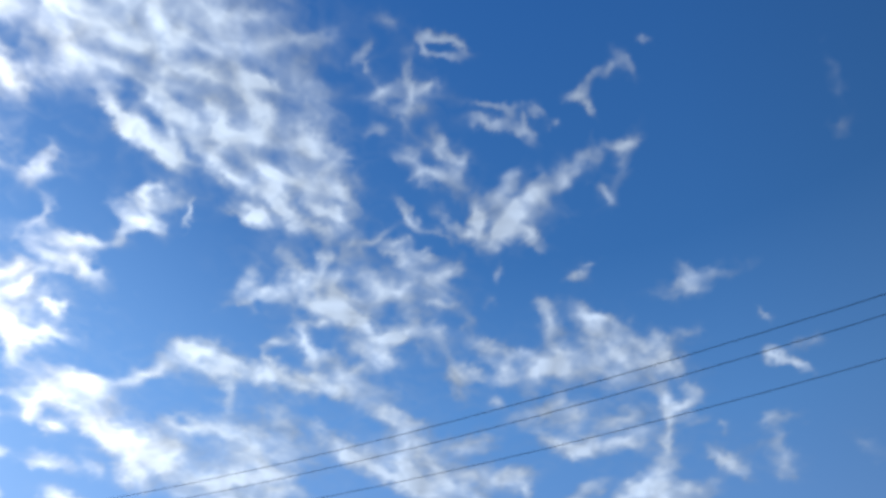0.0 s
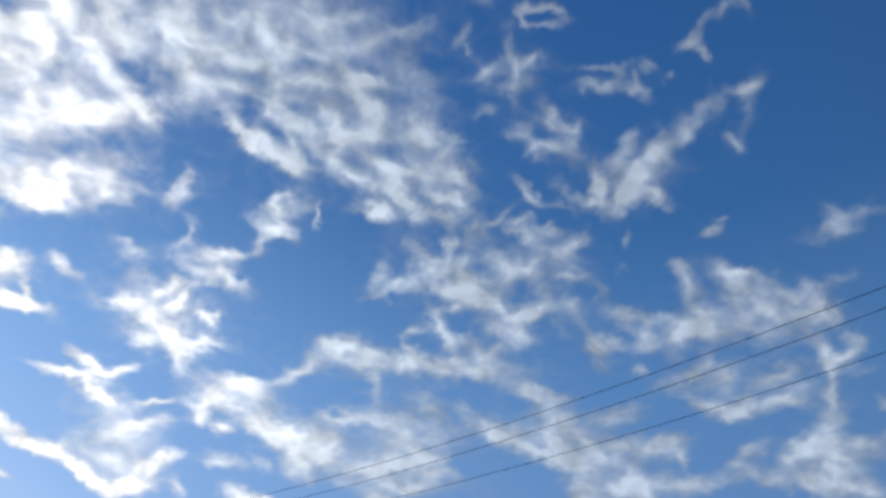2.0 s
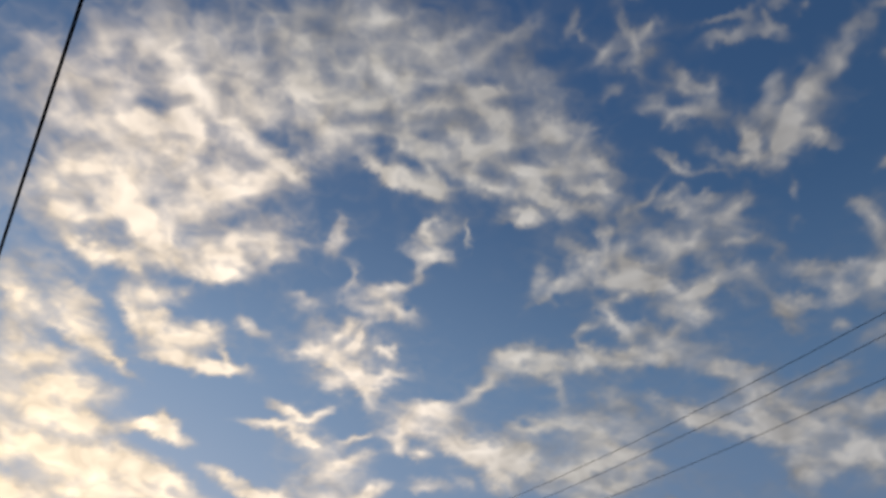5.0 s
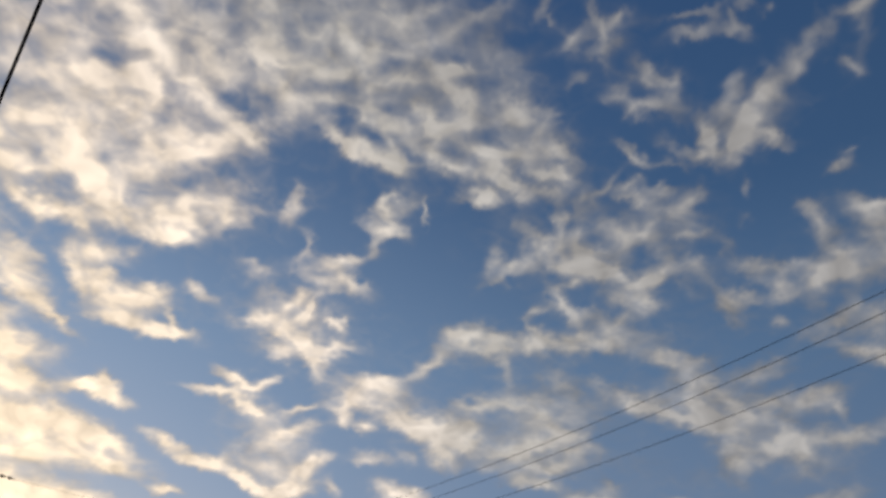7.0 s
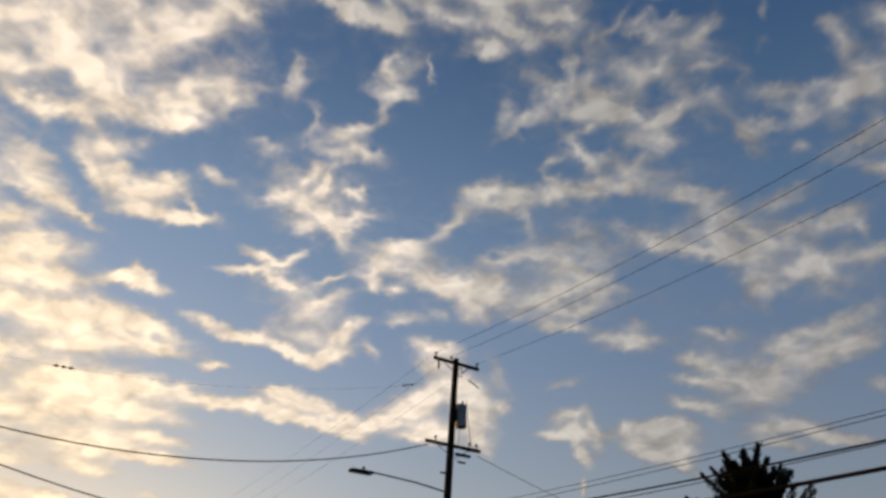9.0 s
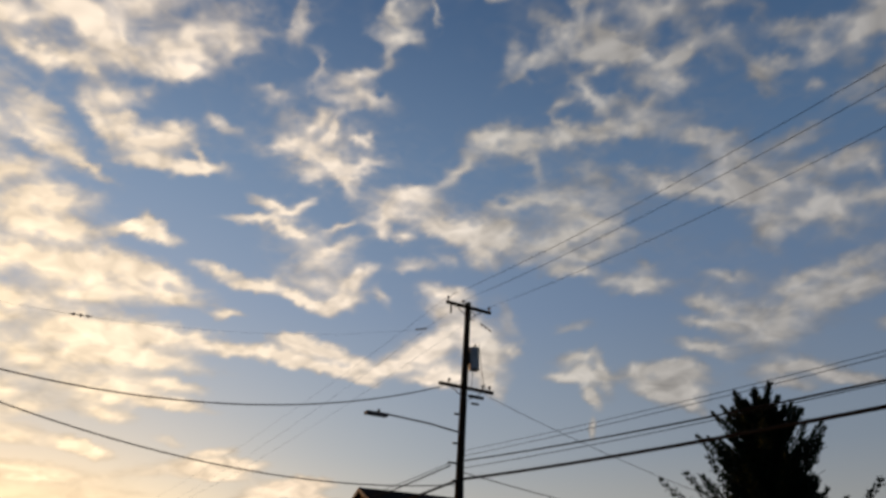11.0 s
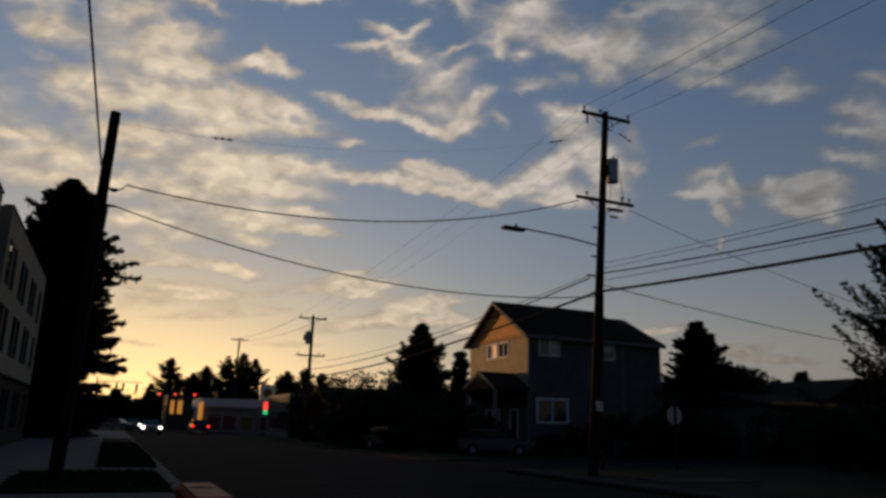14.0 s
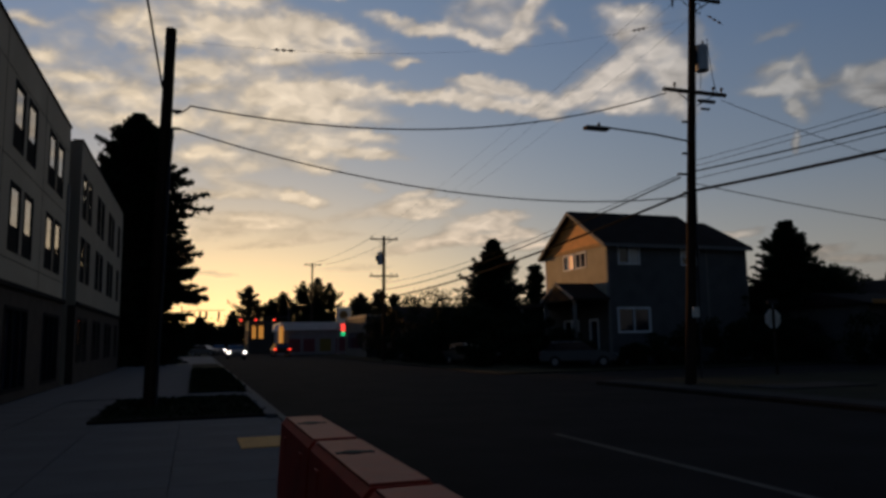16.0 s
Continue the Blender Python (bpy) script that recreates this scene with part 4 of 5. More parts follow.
def crossarm(parent, centre, length, pins, drop=0.0):
    x, y, z = centre
    arm = part("crossarm", box((x - length / 2, y - 0.17, z - 0.06), (x + length / 2, y - 0.06, z + 0.06), 0.01), WOOD_POLE, parent)
    for p in pins:
        bm = tube([(x + p, y - 0.115, z + 0.05), (x + p, y - 0.115, z + 0.16), (x + p, y - 0.115, z + 0.2), (x + p, y - 0.115, z + 0.27)], [0.02, 0.03, 0.065, 0.04], 8)
        part("insulator", bm, PORCELAIN, arm, "brown porcelain insulator")
    for s in (-1, 1):
        part("brace", tube([(x + s * length * 0.3, y - 0.13, z - 0.05), (x + s * 0.04, y - 0.13, z - 0.5)], 0.018, 5), DARK_STEEL, parent)
    return arm


def pole_shaft(parent, base, top, r0, r1):
    a, b = Vector(base), Vector(top)
    n = 10
    part("shaft", tube([a.lerp(b, k / n) for k in range(n + 1)], [r0 + (r1 - r0) * k / n for k in range(n + 1)], 12), WOOD_POLE, parent)


def transformer(parent, at, r, h):
    x, y, z = at
    tank = part("transformer", tube([(x, y, z - h / 2), (x, y, z - h / 2 + 0.03), (x, y, z + h / 2 - 0.08), (x, y, z + h / 2 - 0.06), (x, y, z + h / 2)],
                                    [r * 0.93, r, r, r * 1.07, r * 0.95], 16), TANK, parent, "grey transformer tank")
    part("bushing", tube([(x + r * 0.4, y, z + h / 2), (x + r * 0.4, y, z + h / 2 + 0.22)], [0.05, 0.025], 8), PORCELAIN, tank)
    part("bracket", box((x - r - 0.16, y - 0.05, z - 0.25), (x - r + 0.02, y + 0.05, z + 0.25)), DARK_STEEL, tank)
    return tank


# the main pole across the street, leaning a little
main = thing("utility_pole", "tall weathered wooden utility pole with crossarms, transformer and street lamp", "utility pole", (0.38, 0, 0.2))
pole_shaft(main, (15.44, 21, -0.5), (16.47, 21, 13.8), 0.19, 0.125)
crossarm(main, (16.42, 21, 13.55), 2.3, (-1.05, -0.28, 1.08))
crossarm(main, (16.25, 21, 10.0), 2.65, (-0.85, 0.8, 1.15))
transformer(main, (16.7, 20.98, 11.33), 0.23, 0.95)
part("lamp_arm", tube([(16.05, 20.9, 8.16), (14.5, 20.9, 8.33), (12.6, 20.9, 8.42)], [0.035, 0.033, 0.03], 8), LAMP_GREY, main, "long grey lamp arm")
lamp = part("lamp_head", box((11.75, 20.74, 8.30), (12.65, 21.06, 8.42), 0.05), LAMP_GREY, main, "flat grey street lamp head, unlit")
part("photocell", tube([(12.3, 20.9, 8.42), (12.3, 20.9, 8.55)], 0.05, 8), DARK_STEEL, lamp)
part("drop_loop", tube(hang((16.95, 20.95, 12.1), (17.2, 20.9, 10.1), 0.35, 10), 0.012, 5), CABLE, main)
part("drop_loop", tube(hang((16.7, 20.95, 11.9), (16.5, 20.9, 10.1), 0.1, 8), 0.01, 5), CABLE, main)
part("jumper", tube([(16.6 + 0.12 * math.cos(q), 20.88, 13.18 + 0.2 * math.sin(q)) for q in np.linspace(0, 5.6, 12)], 0.02, 5), CABLE, main)
part("cutout", tube([(15.5, 20.88, 13.49), (15.5, 20.88, 13.08)], [0.05, 0.03], 6), PORCELAIN, main)
part("rack", box((16.3, 20.75, 9.62), (17.0, 20.85, 9.72)), DARK_STEEL, main)
part("rack", box((16.4, 20.75, 9.35), (16.75, 20.83, 9.41)), DARK_STEEL, main)
for z, w in ((7.75, 0.28), (7.0, 0.5), (8.9, 0.22), (6.35, 0.3)):
    part("step_bracket", box((15.75 + z * 0.02 - w, 20.93, z - 0.03), (15.9 + z * 0.02, 21.0, z + 0.03)), DARK_STEEL, main)
part("notice", box((15.52, 20.74, 2.02), (15.78, 20.79, 2.36)), PLATE, main, "pale paper notice")
part("conduit", tube([(15.75, 20.79, 0), (15.95, 20.79, 6.4)], 0.04, 6), DARK_STEEL, main)

near_pole = thing("utility_pole", "bare topped dark wooden utility pole in the planting bed", "utility pole", (-0.16, 0, 0.13))
pole_shaft(near_pole, (-0.9, 20, -0.35), (-0.66, 20, 9.85), 0.18, 0.14)
part("cap_band", tube([(-0.665, 20, 9.55), (-0.66, 20, 9.6)], 0.155, 12), DARK_STEEL, near_pole)
part("bracket", box((-0.62, 19.93, 7.55), (-0.35, 20.0, 7.62)), DARK_STEEL, near_pole)
part("bracket", box((-0.66, 19.93, 7.08), (-0.36, 20.0, 7.14)), DARK_STEEL, near_pole)
part("guy_loop", tube(hang((-0.5, 19.9, 7.5), (-0.1, 19.95, 7.78), 0.06, 6), 0.02, 5), CABLE, near_pole)
part("riser", tube([(-0.55, 19.85, 7.1), (-0.6, 19.84, 6.0), (-0.75, 19.82, 0)], 0.045, 6), DARK_STEEL, near_pole)

back_pole = thing("utility_pole", "wooden utility pole behind the viewer across the street", "utility pole")
pole_shaft(back_pole, (15.9, -27, -0.3), (16.0, -27, 15.45), 0.2, 0.13)
crossarm(back_pole, (16.1, -26.9, 15.2), 2.8, (-1.22, -0.55, 1.38))


def far_pole(at, height, arm2, label):
    p = thing("utility_pole", label, "utility pole")
    x, y = at
    pole_shaft(p, (x, y, -0.2), (x + 0.1, y, height), 0.17, 0.12)
    crossarm(p, (x + 0.1, y, height - 0.3), 2.5, (-1.1, 0.4, 1.1))
    if arm2:
        crossarm(p, (x + 0.05, y, arm2), 2.6, (-1.1, 0.7, 1.15))
        transformer(p, (x - 0.3, y - 0.12, height - 2.0), 0.22, 1.1)
    return p


far_pole((15.4, 62), 10.75, 7.2, "distant wooden utility pole with two crossarms and transformer")
far_pole((16.6, 112), 13.6, 0, "distant wooden utility pole with one crossarm")

TOP = 14.0
for x, x1, y2 in ((15.75, 14.88, 14.35), (16.52, 15.55, 15.9), (17.88, 17.48, 16.6)):
    wire("thin high-voltage wire along the street", (x, 20.9, TOP), (x1, -27, 15.5), 1.68, 0.009, 24)
    wire("thin high-voltage wire running on to the next pole", (x, 20.9, TOP), (y2, 62, 10.7), 0.5, 0.005)
for x, x3 in ((14.4, 15.4), (16.6, 17.8)):
    wire("thin wire between distant poles", (x, 62, 10.6), (x3, 112, 13.4), 0.5, 0.02)
# telephone cables on the lower pole
wire("thick black telephone cable along the street", (16.33, 20.9, 6.62), (16.2, -27, 6.3), 0.8, 0.05, 24)
wire("black service cable along the street", (16.35, 20.9, 7.30), (16.2, -27, 7.0), 0.95, 0.026, 24)
wire("thin wire along the street", (16.35, 20.85, 7.47), (16.3, -27, 7.4), 0.65, 0.01, 24)
wire("thin wire along the street", (16.35, 20.85, 7.67), (16.3, -27, 7.6), 0.75, 0.009, 24)
wire("thin wire along the street", (16.33, 20.8, 7.02), (16.1, -27, 6.95), 0.8, 0.012, 24)
wire("thick black telephone cable running on to the next pole", (16.33, 21.1, 6.62), (15.4, 62, 5.3), 0.5, 0.05)
wire("service cable running on to the next pole", (15.98, 21.1, 7.12), (15.4, 62, 6.0), 0.6, 0.028)
wire("thin wire running on to the next pole", (15.98, 21.1, 7.22), (15.4, 62, 6.6), 0.6, 0.014)
# spans across the street
wire("sagging wire across the street", (-0.26, 19.95, 7.88), (15.43, 20.9, 10.07), 0.95, 0.022, 24)
wire("sagging cable across the street", (-0.56, 19.95, 7.25), (16.18, 20.9, 6.42), 0.85, 0.02, 24)
wire("thin span wire between two poles", (-0.78, 20, 9.68), (16.68, 20.9, 13.02), 0.8, 0.003, 20)
wire("black overhead cable from the bare pole", (-1.0, 20, 8.36), (-2.35, -14, 13.71), 0.15, 0.028)
wire("thin service drop across the side yard", (17.83, 20.95, 10.02), (38, 17, 4.9), 0.6, 0.012)
service_pole = thing("service_pole", "short wooden service pole behind the spruce", "utility pole")
pole_shaft(service_pole, (38, 17, -0.2), (38, 17, 5.1), 0.12, 0.1)
wire("slack service drop across the side street", (16.38, 20.95, 6.9), (40, 22.6, 5.55), 0.3, 0.018)
street_pole = thing("service_pole", "short wooden service pole among the shrubs", "utility pole")
pole_shaft(street_pole, (40, 22.6, -0.2), (40, 22.6, 5.7), 0.12, 0.1)


def strain(parent_label, a, b):
    t = thing("strain_insulator", parent_label, "insulator", group="strain insulators")
    a, b = Vector(a), Vector(b)
    for k in range(3):
        p, q = a.lerp(b, 0.1 + 0.3 * k), a.lerp(b, 0.28 + 0.3 * k)
        part("bead", tube([p, p.lerp(q, 0.5), q], [0.02, 0.05, 0.02], 8), PORCELAIN, t)
    part("link", tube([a, b], 0.012, 5), DARK_STEEL, t)


span = hang((-0.78, 20, 9.68), (16.68, 20.9, 13.02), 0.8, 20)
strain("string of small strain insulators on the span wire", span[3], span[3].lerp(span[4], 0.75))
strain("string of small strain insulators on the span wire", span[17], span[17].lerp(span[18], 0.7))
strain("string of small strain insulators beside the pole", (17.33, 20.85, 13.15), (17.78, 20.6, 12.75))

# ---- barriers ----
def barrier(y0, y1, x0=0.59, x1=0.89, h=1.07):
    """A water-filled street barrier: flared foot, straight upper part, recessed filler and forklift holes."""
    t = thing("water_barrier", "red plastic water-filled barrier with bleached top on the pavement", "barrier", group="row of barriers")
    mid, w = (x0 + x1) / 2, (x1 - x0) / 2
    prof = [(-w - 0.15, 0.0), (w + 0.15, 0.0), (w + 0.14, 0.22), (w + 0.03, 0.5), (w, h - 0.04), (w - 0.03, h - 0.006), (-w + 0.03, h - 0.006), (-w, h - 0.04), (-w - 0.03, 0.5), (-w - 0.14, 0.22)]
    bm = prism([(mid + a, b) for a, b in prof], 1, y0 + 0.012, y1 - 0.012)
    bmesh.ops.bevel(bm, geom=[e for e in bm.edges if abs(e.verts[0].co.y - e.verts[1].co.y) < 1e-5], offset=0.02, segments=2, affect="EDGES")
    part("body", bm, BARRIER, t)
    top = box((x0 + 0.03, y0 + 0.05, h - 0.008), (x1 - 0.03, y1 - 0.05, h + 0.006), 0.006)
    part("top", top, BARRIER_TOP, t, "faded pinkish top face")
    m = (y0 + y1) / 2 + 0.15
    part("filler_hole", tube([(mid - 0.02, m, h + 0.004), (mid - 0.02, m, h + 0.012)], [0.055, 0.05], 14), RUBBER, t, "dark filler cap")
    part("lifting_slot", box((mid - 0.1, m - 0.03, h + 0.005), (mid + 0.08, m + 0.03, h + 0.009)), RUBBER, t)
    for yy in (y0 + 0.3, y1 - 0.3):
        part("rib", box((x0 - 0.012, yy - 0.05, 0.55), (x0 + 0.02, yy + 0.05, h - 0.1), 0.008), BARRIER, t)
    return t


for k in range(4):
    y1 = 5.4 - 1.36 * k
    barrier(y1 - 1.36, y1)

tactile = tagged(part("tactile_paving", box((0.7, 11.8, -0.01), (1.42, 13.1, 0.012), 0.004), TACTILE), "yellow tactile paving at the kerb ramp", "tactile paving", kind="structure")


# ---- buildings ----
def pierced(axis, plane, thick, u0, u1, z0, z1, holes):
    """A wall along x (axis 0) or y (axis 1) from u0 to u1, with openings (ua, ub, za, zb) through it."""
    us = sorted({u0, u1, *(h[0] for h in holes), *(h[1] for h in holes)})
    zs = sorted({z0, z1, *(h[2] for h in holes), *(h[3] for h in holes)})
    bm = bmesh.new()
    for a, b in zip(us, us[1:]):
        for c, d in zip(zs, zs[1:]):
            if any(h[0] <= (a + b) / 2 <= h[1] and h[2] <= (c + d) / 2 <= h[3] for h in holes):
                continue
            lo, hi = ((a, plane, c), (b, plane + thick, d)) if axis == 0 else ((plane, a, c), (plane + thick, b, d))
            add_box(bm, lo, hi)
    bmesh.ops.remove_doubles(bm, verts=bm.verts, dist=0.0005)
    return bm


def slab(axis, plane, depth0, depth1, ua, ub, za, zb):
    """A box on a wall: from depth0 to depth1 across it."""
    return box((ua, plane + depth0, za), (ub, plane + depth1, zb)) if axis == 0 else box((plane + depth0, ua, za), (plane + depth1, ub, zb))


def window(parent, axis, plane, hole, out, frame_mat, panes=((0, 1, 0, 1, GLASS),), width=0.09, mullions=(), label="", proud=0.03, deep=0.1, back=0.06):
    """A window in an opening; out: the way out of the wall, -1 or 1."""
    ua, ub, za, zb = hole
    lo, hi = min(proud * out, -deep * out), max(proud * out, -deep * out)
    cuts = [0.0, *mullions, 1.0]
    lights = []
    for m0, m1 in zip(cuts, cuts[1:]):
        lights.append((ua + (ub - ua) * m0 + (0.045 if m0 else 0.02), ua + (ub - ua) * m1 - (0.045 if m1 < 1 else 0.02), za + 0.02, zb - 0.02))
    bm = pierced(axis, plane + lo, hi - lo, ua - width, ub + width, za - width, zb + width, lights)
    w = part("window", bm, frame_mat, parent, label)
    for a, b, c, d, mat in panes:
        p = slab(axis, plane, min(-back * out, -(back + 0.015) * out), max(-back * out, -(back + 0.015) * out), ua + (ub - ua) * a, ub - (ub - ua) * (1 - b), za + (zb - za) * c, zb - (zb - za) * (1 - d))
        part("pane", p, mat, w)
    return w


# long three-storey block along the pavement
block = thing("apartment_building", "long grey three-storey apartment building along the pavement", "building")
pairs = [(18.2, 19.3), (20.1, 21.2), (23.5, 24.6), (25.3, 26.4), (28.8, 29.9), (30.5, 31.6)]
holes = [(a, b, z, z + 1.75) for a, b in pairs for z in (4.48, 7.5)]
shops = [(18.2, 20.8), (23.6, 26.4), (29.2, 32.0)]
holes += [(a, b, 0.35, 2.7) for a, b in shops]
part("front_wall", pierced(1, WALL_X - 0.3, 0.3, -22, 33.0, 3.3, 10.6, [h for h in holes if h[2] > 1]), STUCCO, block)
part("ground_floor_wall", pierced(1, WALL_X - 0.3, 0.297, -22, 33.0, 0.0, 3.3, [h for h in holes if h[2] < 1]), BRICK_DARK, block, "dark brick ground floor")
part("side_wall", box((-16, 32.7, 0), (WALL_X - 0.3, 33.0, 10.6)), STUCCO, block)
part("back_wall", box((-16.3, -22, 0), (-16, 33.0, 10.6)), STUCCO, block)
part("end_wall", box((-16, -22, 0), (WALL_X - 0.3, -21.7, 10.6)), STUCCO, block)
part("roof", box((-16, -21.7, 10.2), (WALL_X - 0.3, 32.7, 10.4)), SHINGLE, block)
part("parapet_cap", box((WALL_X - 0.36, -22, 10.6), (WALL_X + 0.05, 33.05, 10.68), 0.01), FRAME_DARK, block)
part("floor_band", box((WALL_X, -22, 3.3), (WALL_X + 0.1, 33.02, 3.45), 0.01), FRAME_DARK, block)
# added strip that stands for light along the wall's corner edge
part("lit_corner_edge", box((WALL_X + 0.002, 32.75, 3.46), (WALL_X + 0.07, 33.04, 8.2), 0.01), TRIM_GREY, block, "vertical strip standing for the lit corner edge")
for h in holes:
    if h[2] > 1:
        window(block, 1, WALL_X, h, 1, FRAME_DARK, ((0, 1, 0.36, 1, COATED), (0, 1, 0.02, 0.35, FRAME_DARK)), 0.13, proud=0.02, deep=0.06, back=0.012)
    else:
        window(block, 1, WALL_X, h, 1, FRAME_DARK, ((0, 1, 0, 1, GLASS),), 0.08, (0.33, 0.66))
for z in (4.1, 6.95, 9.5):
    part("panel_joint", box((WALL_X, -22, z), (WALL_X + 0.006, 32.7, z + 0.02)), FRAME_DARK, block)
for y in (22.3, 27.9):
    part("panel_joint", box((WALL_X, y, 3.5), (WALL_X + 0.006, y + 0.02, 10.55)), FRAME_DARK, block)

WING_X = -4.85
block2 = thing("apartment_building", "grey three-storey wing of the apartment building", "building")
pairs2 = [(35.0, 36.0), (36.7, 37.7), (40.0, 41.0), (41.7, 42.7), (45.0, 46.0), (46.7, 47.7), (50.2, 51.2)]
holes2 = [(a, b, z, z + 1.7) for a, b in pairs2 for z in (1.0, 4.5, 7.3)]
part("front_wall", pierced(1, WING_X - 0.3, 0.3, 34.2, 53.0, 3.3, 10.4, [h for h in holes2 if h[2] > 2]), STUCCO_LIGHT, block2)
part("ground_floor_wall", pierced(1, WING_X - 0.3, 0.297, 34.2, 53.0, 0.0, 3.3, [h for h in holes2 if h[2] < 2]), BRICK_DARK, block2, "dark brick ground floor")
part("side_wall", box((-16, 34.2, 0), (WING_X - 0.3, 34.5, 10.4)), STUCCO_LIGHT, block2)
part("end_wall", box((-16, 52.7, 0), (WING_X - 0.3, 53.0, 10.4)), STUCCO_LIGHT, block2)
part("back_wall", box((-16.3, 34.2, 0), (-16, 53.0, 10.4)), STUCCO_LIGHT, block2)
part("link_wall", box((-7.0, 33.0, 0), (-6.7, 34.2, 10.0)), BRICK_DARK, block2)
part("roof", box((-16, 34.5, 10.0), (WING_X - 0.3, 52.7, 10.2)), SHINGLE, block2)
part("parapet_cap", box((WING_X - 0.36, 34.15, 10.4), (WING_X + 0.05, 53.05, 10.48), 0.01), FRAME_DARK, block2)
part("floor_band", box((WING_X, 34.2, 3.3), (WING_X + 0.1, 53.0, 3.45), 0.01), FRAME_DARK, block2)
for h in holes2:
    window(block2, 1, WING_X, h, 1, FRAME_DARK, ((0, 1, 0.36, 1, COATED), (0, 1, 0.02, 0.35, FRAME_DARK)), 0.13, proud=0.02, deep=0.06, back=0.012)

# two-storey house with its gable to the street
HX, HY0, HY1, HX1 = 24.5, 41.5, 50.4, 35.6
EAVE, PEAK = 7.55, 10.2
HM = (HY0 + HY1) / 2
house = thing("house", "two-storey house with beige gable front, shaded grey side and dark shingle roof", "house", (0.85, 0, 0.22))
front = [(46.05, 47.4, 6.25, 7.2), (44.3, 45.65, 6.25, 7.2), (43.0, 44.0, 0.5, 2.5), (45.6, 47.6, 1.3, 2.5)]
side = [(25.4, 26.9, 6.2, 7.32), (30.3, 31.5, 6.2, 7.2), (25.2, 27.5, 1.75, 3.2)]
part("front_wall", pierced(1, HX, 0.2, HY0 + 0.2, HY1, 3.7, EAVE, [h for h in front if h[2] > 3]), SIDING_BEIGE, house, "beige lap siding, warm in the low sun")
# lower front in a dark colour that stands for the porch's deep shade
part("porch_wall", pierced(1, HX, 0.2, HY0 + 0.2, HY1, -0.5, 3.7, [h for h in front if h[2] < 3]), WALL_DARK, house, "wall under the porch roof, shade put into its dark colour")
part("side_wall", pierced(0, HY0, 0.2, HX, HX1, -0.5, EAVE, side), SIDING_SHADED, house, "lap siding, shade put into its grey colour")
part("back_wall", box((HX1 - 0.2, HY0 + 0.2, -0.5), (HX1, HY1, EAVE)), SIDING_SHADED, house)
part("far_wall", box((HX + 0.2, HY1 - 0.2, -0.5), (HX1 - 0.2, HY1, EAVE)), SIDING_SHADED, house)
part("gable", prism([(HY0, EAVE), (HY1, EAVE), (HM, PEAK - 0.08)], 0, HX, HX + 0.2), SUNLIT_GABLE, house, "boarded gable, the last sun put into its orange colour")
part("back_gable", prism([(HY0, EAVE), (HY1, EAVE), (HM, PEAK - 0.35)], 0, HX1 - 0.2, HX1), SIDING_SHADED, house)
part("gable_band", box((HX - 0.06, HY0 - 0.02, EAVE - 0.16), (HX - 0.001, HY1, EAVE + 0.06)), ORANGE_WOOD, house, "dark timber band across the gable")
part("gable_ornament", prism([(HM - 0.06, PEAK - 1.2), (HM + 0.06, PEAK - 1.2), (HM + 0.06, PEAK - 0.2), (HM - 0.06, PEAK - 0.2)], 0, HX - 0.05, HX - 0.002), ORANGE_WOOD, house)


def roof_slope(parent, x0, x1, ya, za, yb, zb, thick=0.16, over=0.45):
    """One sloping roof sheet from the eave (ya, za) to the ridge (yb, zb), with an overhang."""
    d = Vector((0, yb - ya, zb - za)).normalized()
    ya2, za2 = ya - d.y * over, za - d.z * over
    bm = prism([(ya2, za2), (yb, zb), (yb, zb + thick), (ya2, za2 + thick)], 0, x0, x1)
    part("roof_slope", bm, SHINGLE, parent, "dark shingle roof")
    part("fascia", box((x0, ya2 - 0.03, za2 - 0.1), (x1, ya2 + 0.03, za2 + 0.14)), TRIM_GREY, parent)


roof_slope(house, HX - 0.4, 33.4, HY0, EAVE, HM, PEAK)
roof_slope(house, HX - 0.4, 33.4, HY1, EAVE, HM, PEAK)
roof_slope(house, 33.4, HX1 + 0.3, HY0, EAVE - 0.05, HM, PEAK - 0.45)
roof_slope(house, 33.4, HX1 + 0.3, HY1, EAVE - 0.05, HM, PEAK - 0.45)
for ya in (HY0, HY1):
    s = 1 if ya == HY0 else -1
    part("bargeboard", prism([(ya - s * 0.4, EAVE - 0.36), (HM, PEAK - 0.12), (HM, PEAK + 0.12), (ya - s * 0.4, EAVE - 0.12)], 0, HX - 0.46, HX - 0.4), TRIM_GREY, house)
for x, y in ((HX - 0.02, HY0 - 0.02), (32.2, HY0 - 0.02), (HX1 - 0.1, HY0 - 0.02)):
    part("corner_board", box((x, y, 0.1), (x + 0.16, y + 0.12, EAVE - 0.25)), TRIM_GREY, house)
part("corner_board", box((HX - 0.02, HY1 - 0.14, 0.1), (HX + 0.1, HY1 + 0.02, EAVE - 0.2)), TRIM_WHITE, house)
for k, h in enumerate(front):
    # second window: matte dark panes stand for glass without a bright sky reflection
    lit = ((0, 0.6, 0, 1, PANE_GLINT), (0.6, 1, 0, 1, GLASS)) if k == 0 else ((0, 1, 0, 1, WALL_DARK if k == 1 else GLASS),)
    window(house, 1, HX, h, -1, TRIM_WHITE, lit, 0.1, (0.5,) if k != 2 else (), "white-framed window, sunset reflection put in as a warm glow" if k == 0 else "window with matte dark panes in place of unlit glass" if k == 1 else "")
window(house, 0, HY0, side[0], -1, TRIM_WHITE, ((0, 0.5, 0, 1, GLASS), (0.5, 1, 0, 1, BLIND)), 0.1, (0.5,), "white-framed sliding window, half its blind drawn")
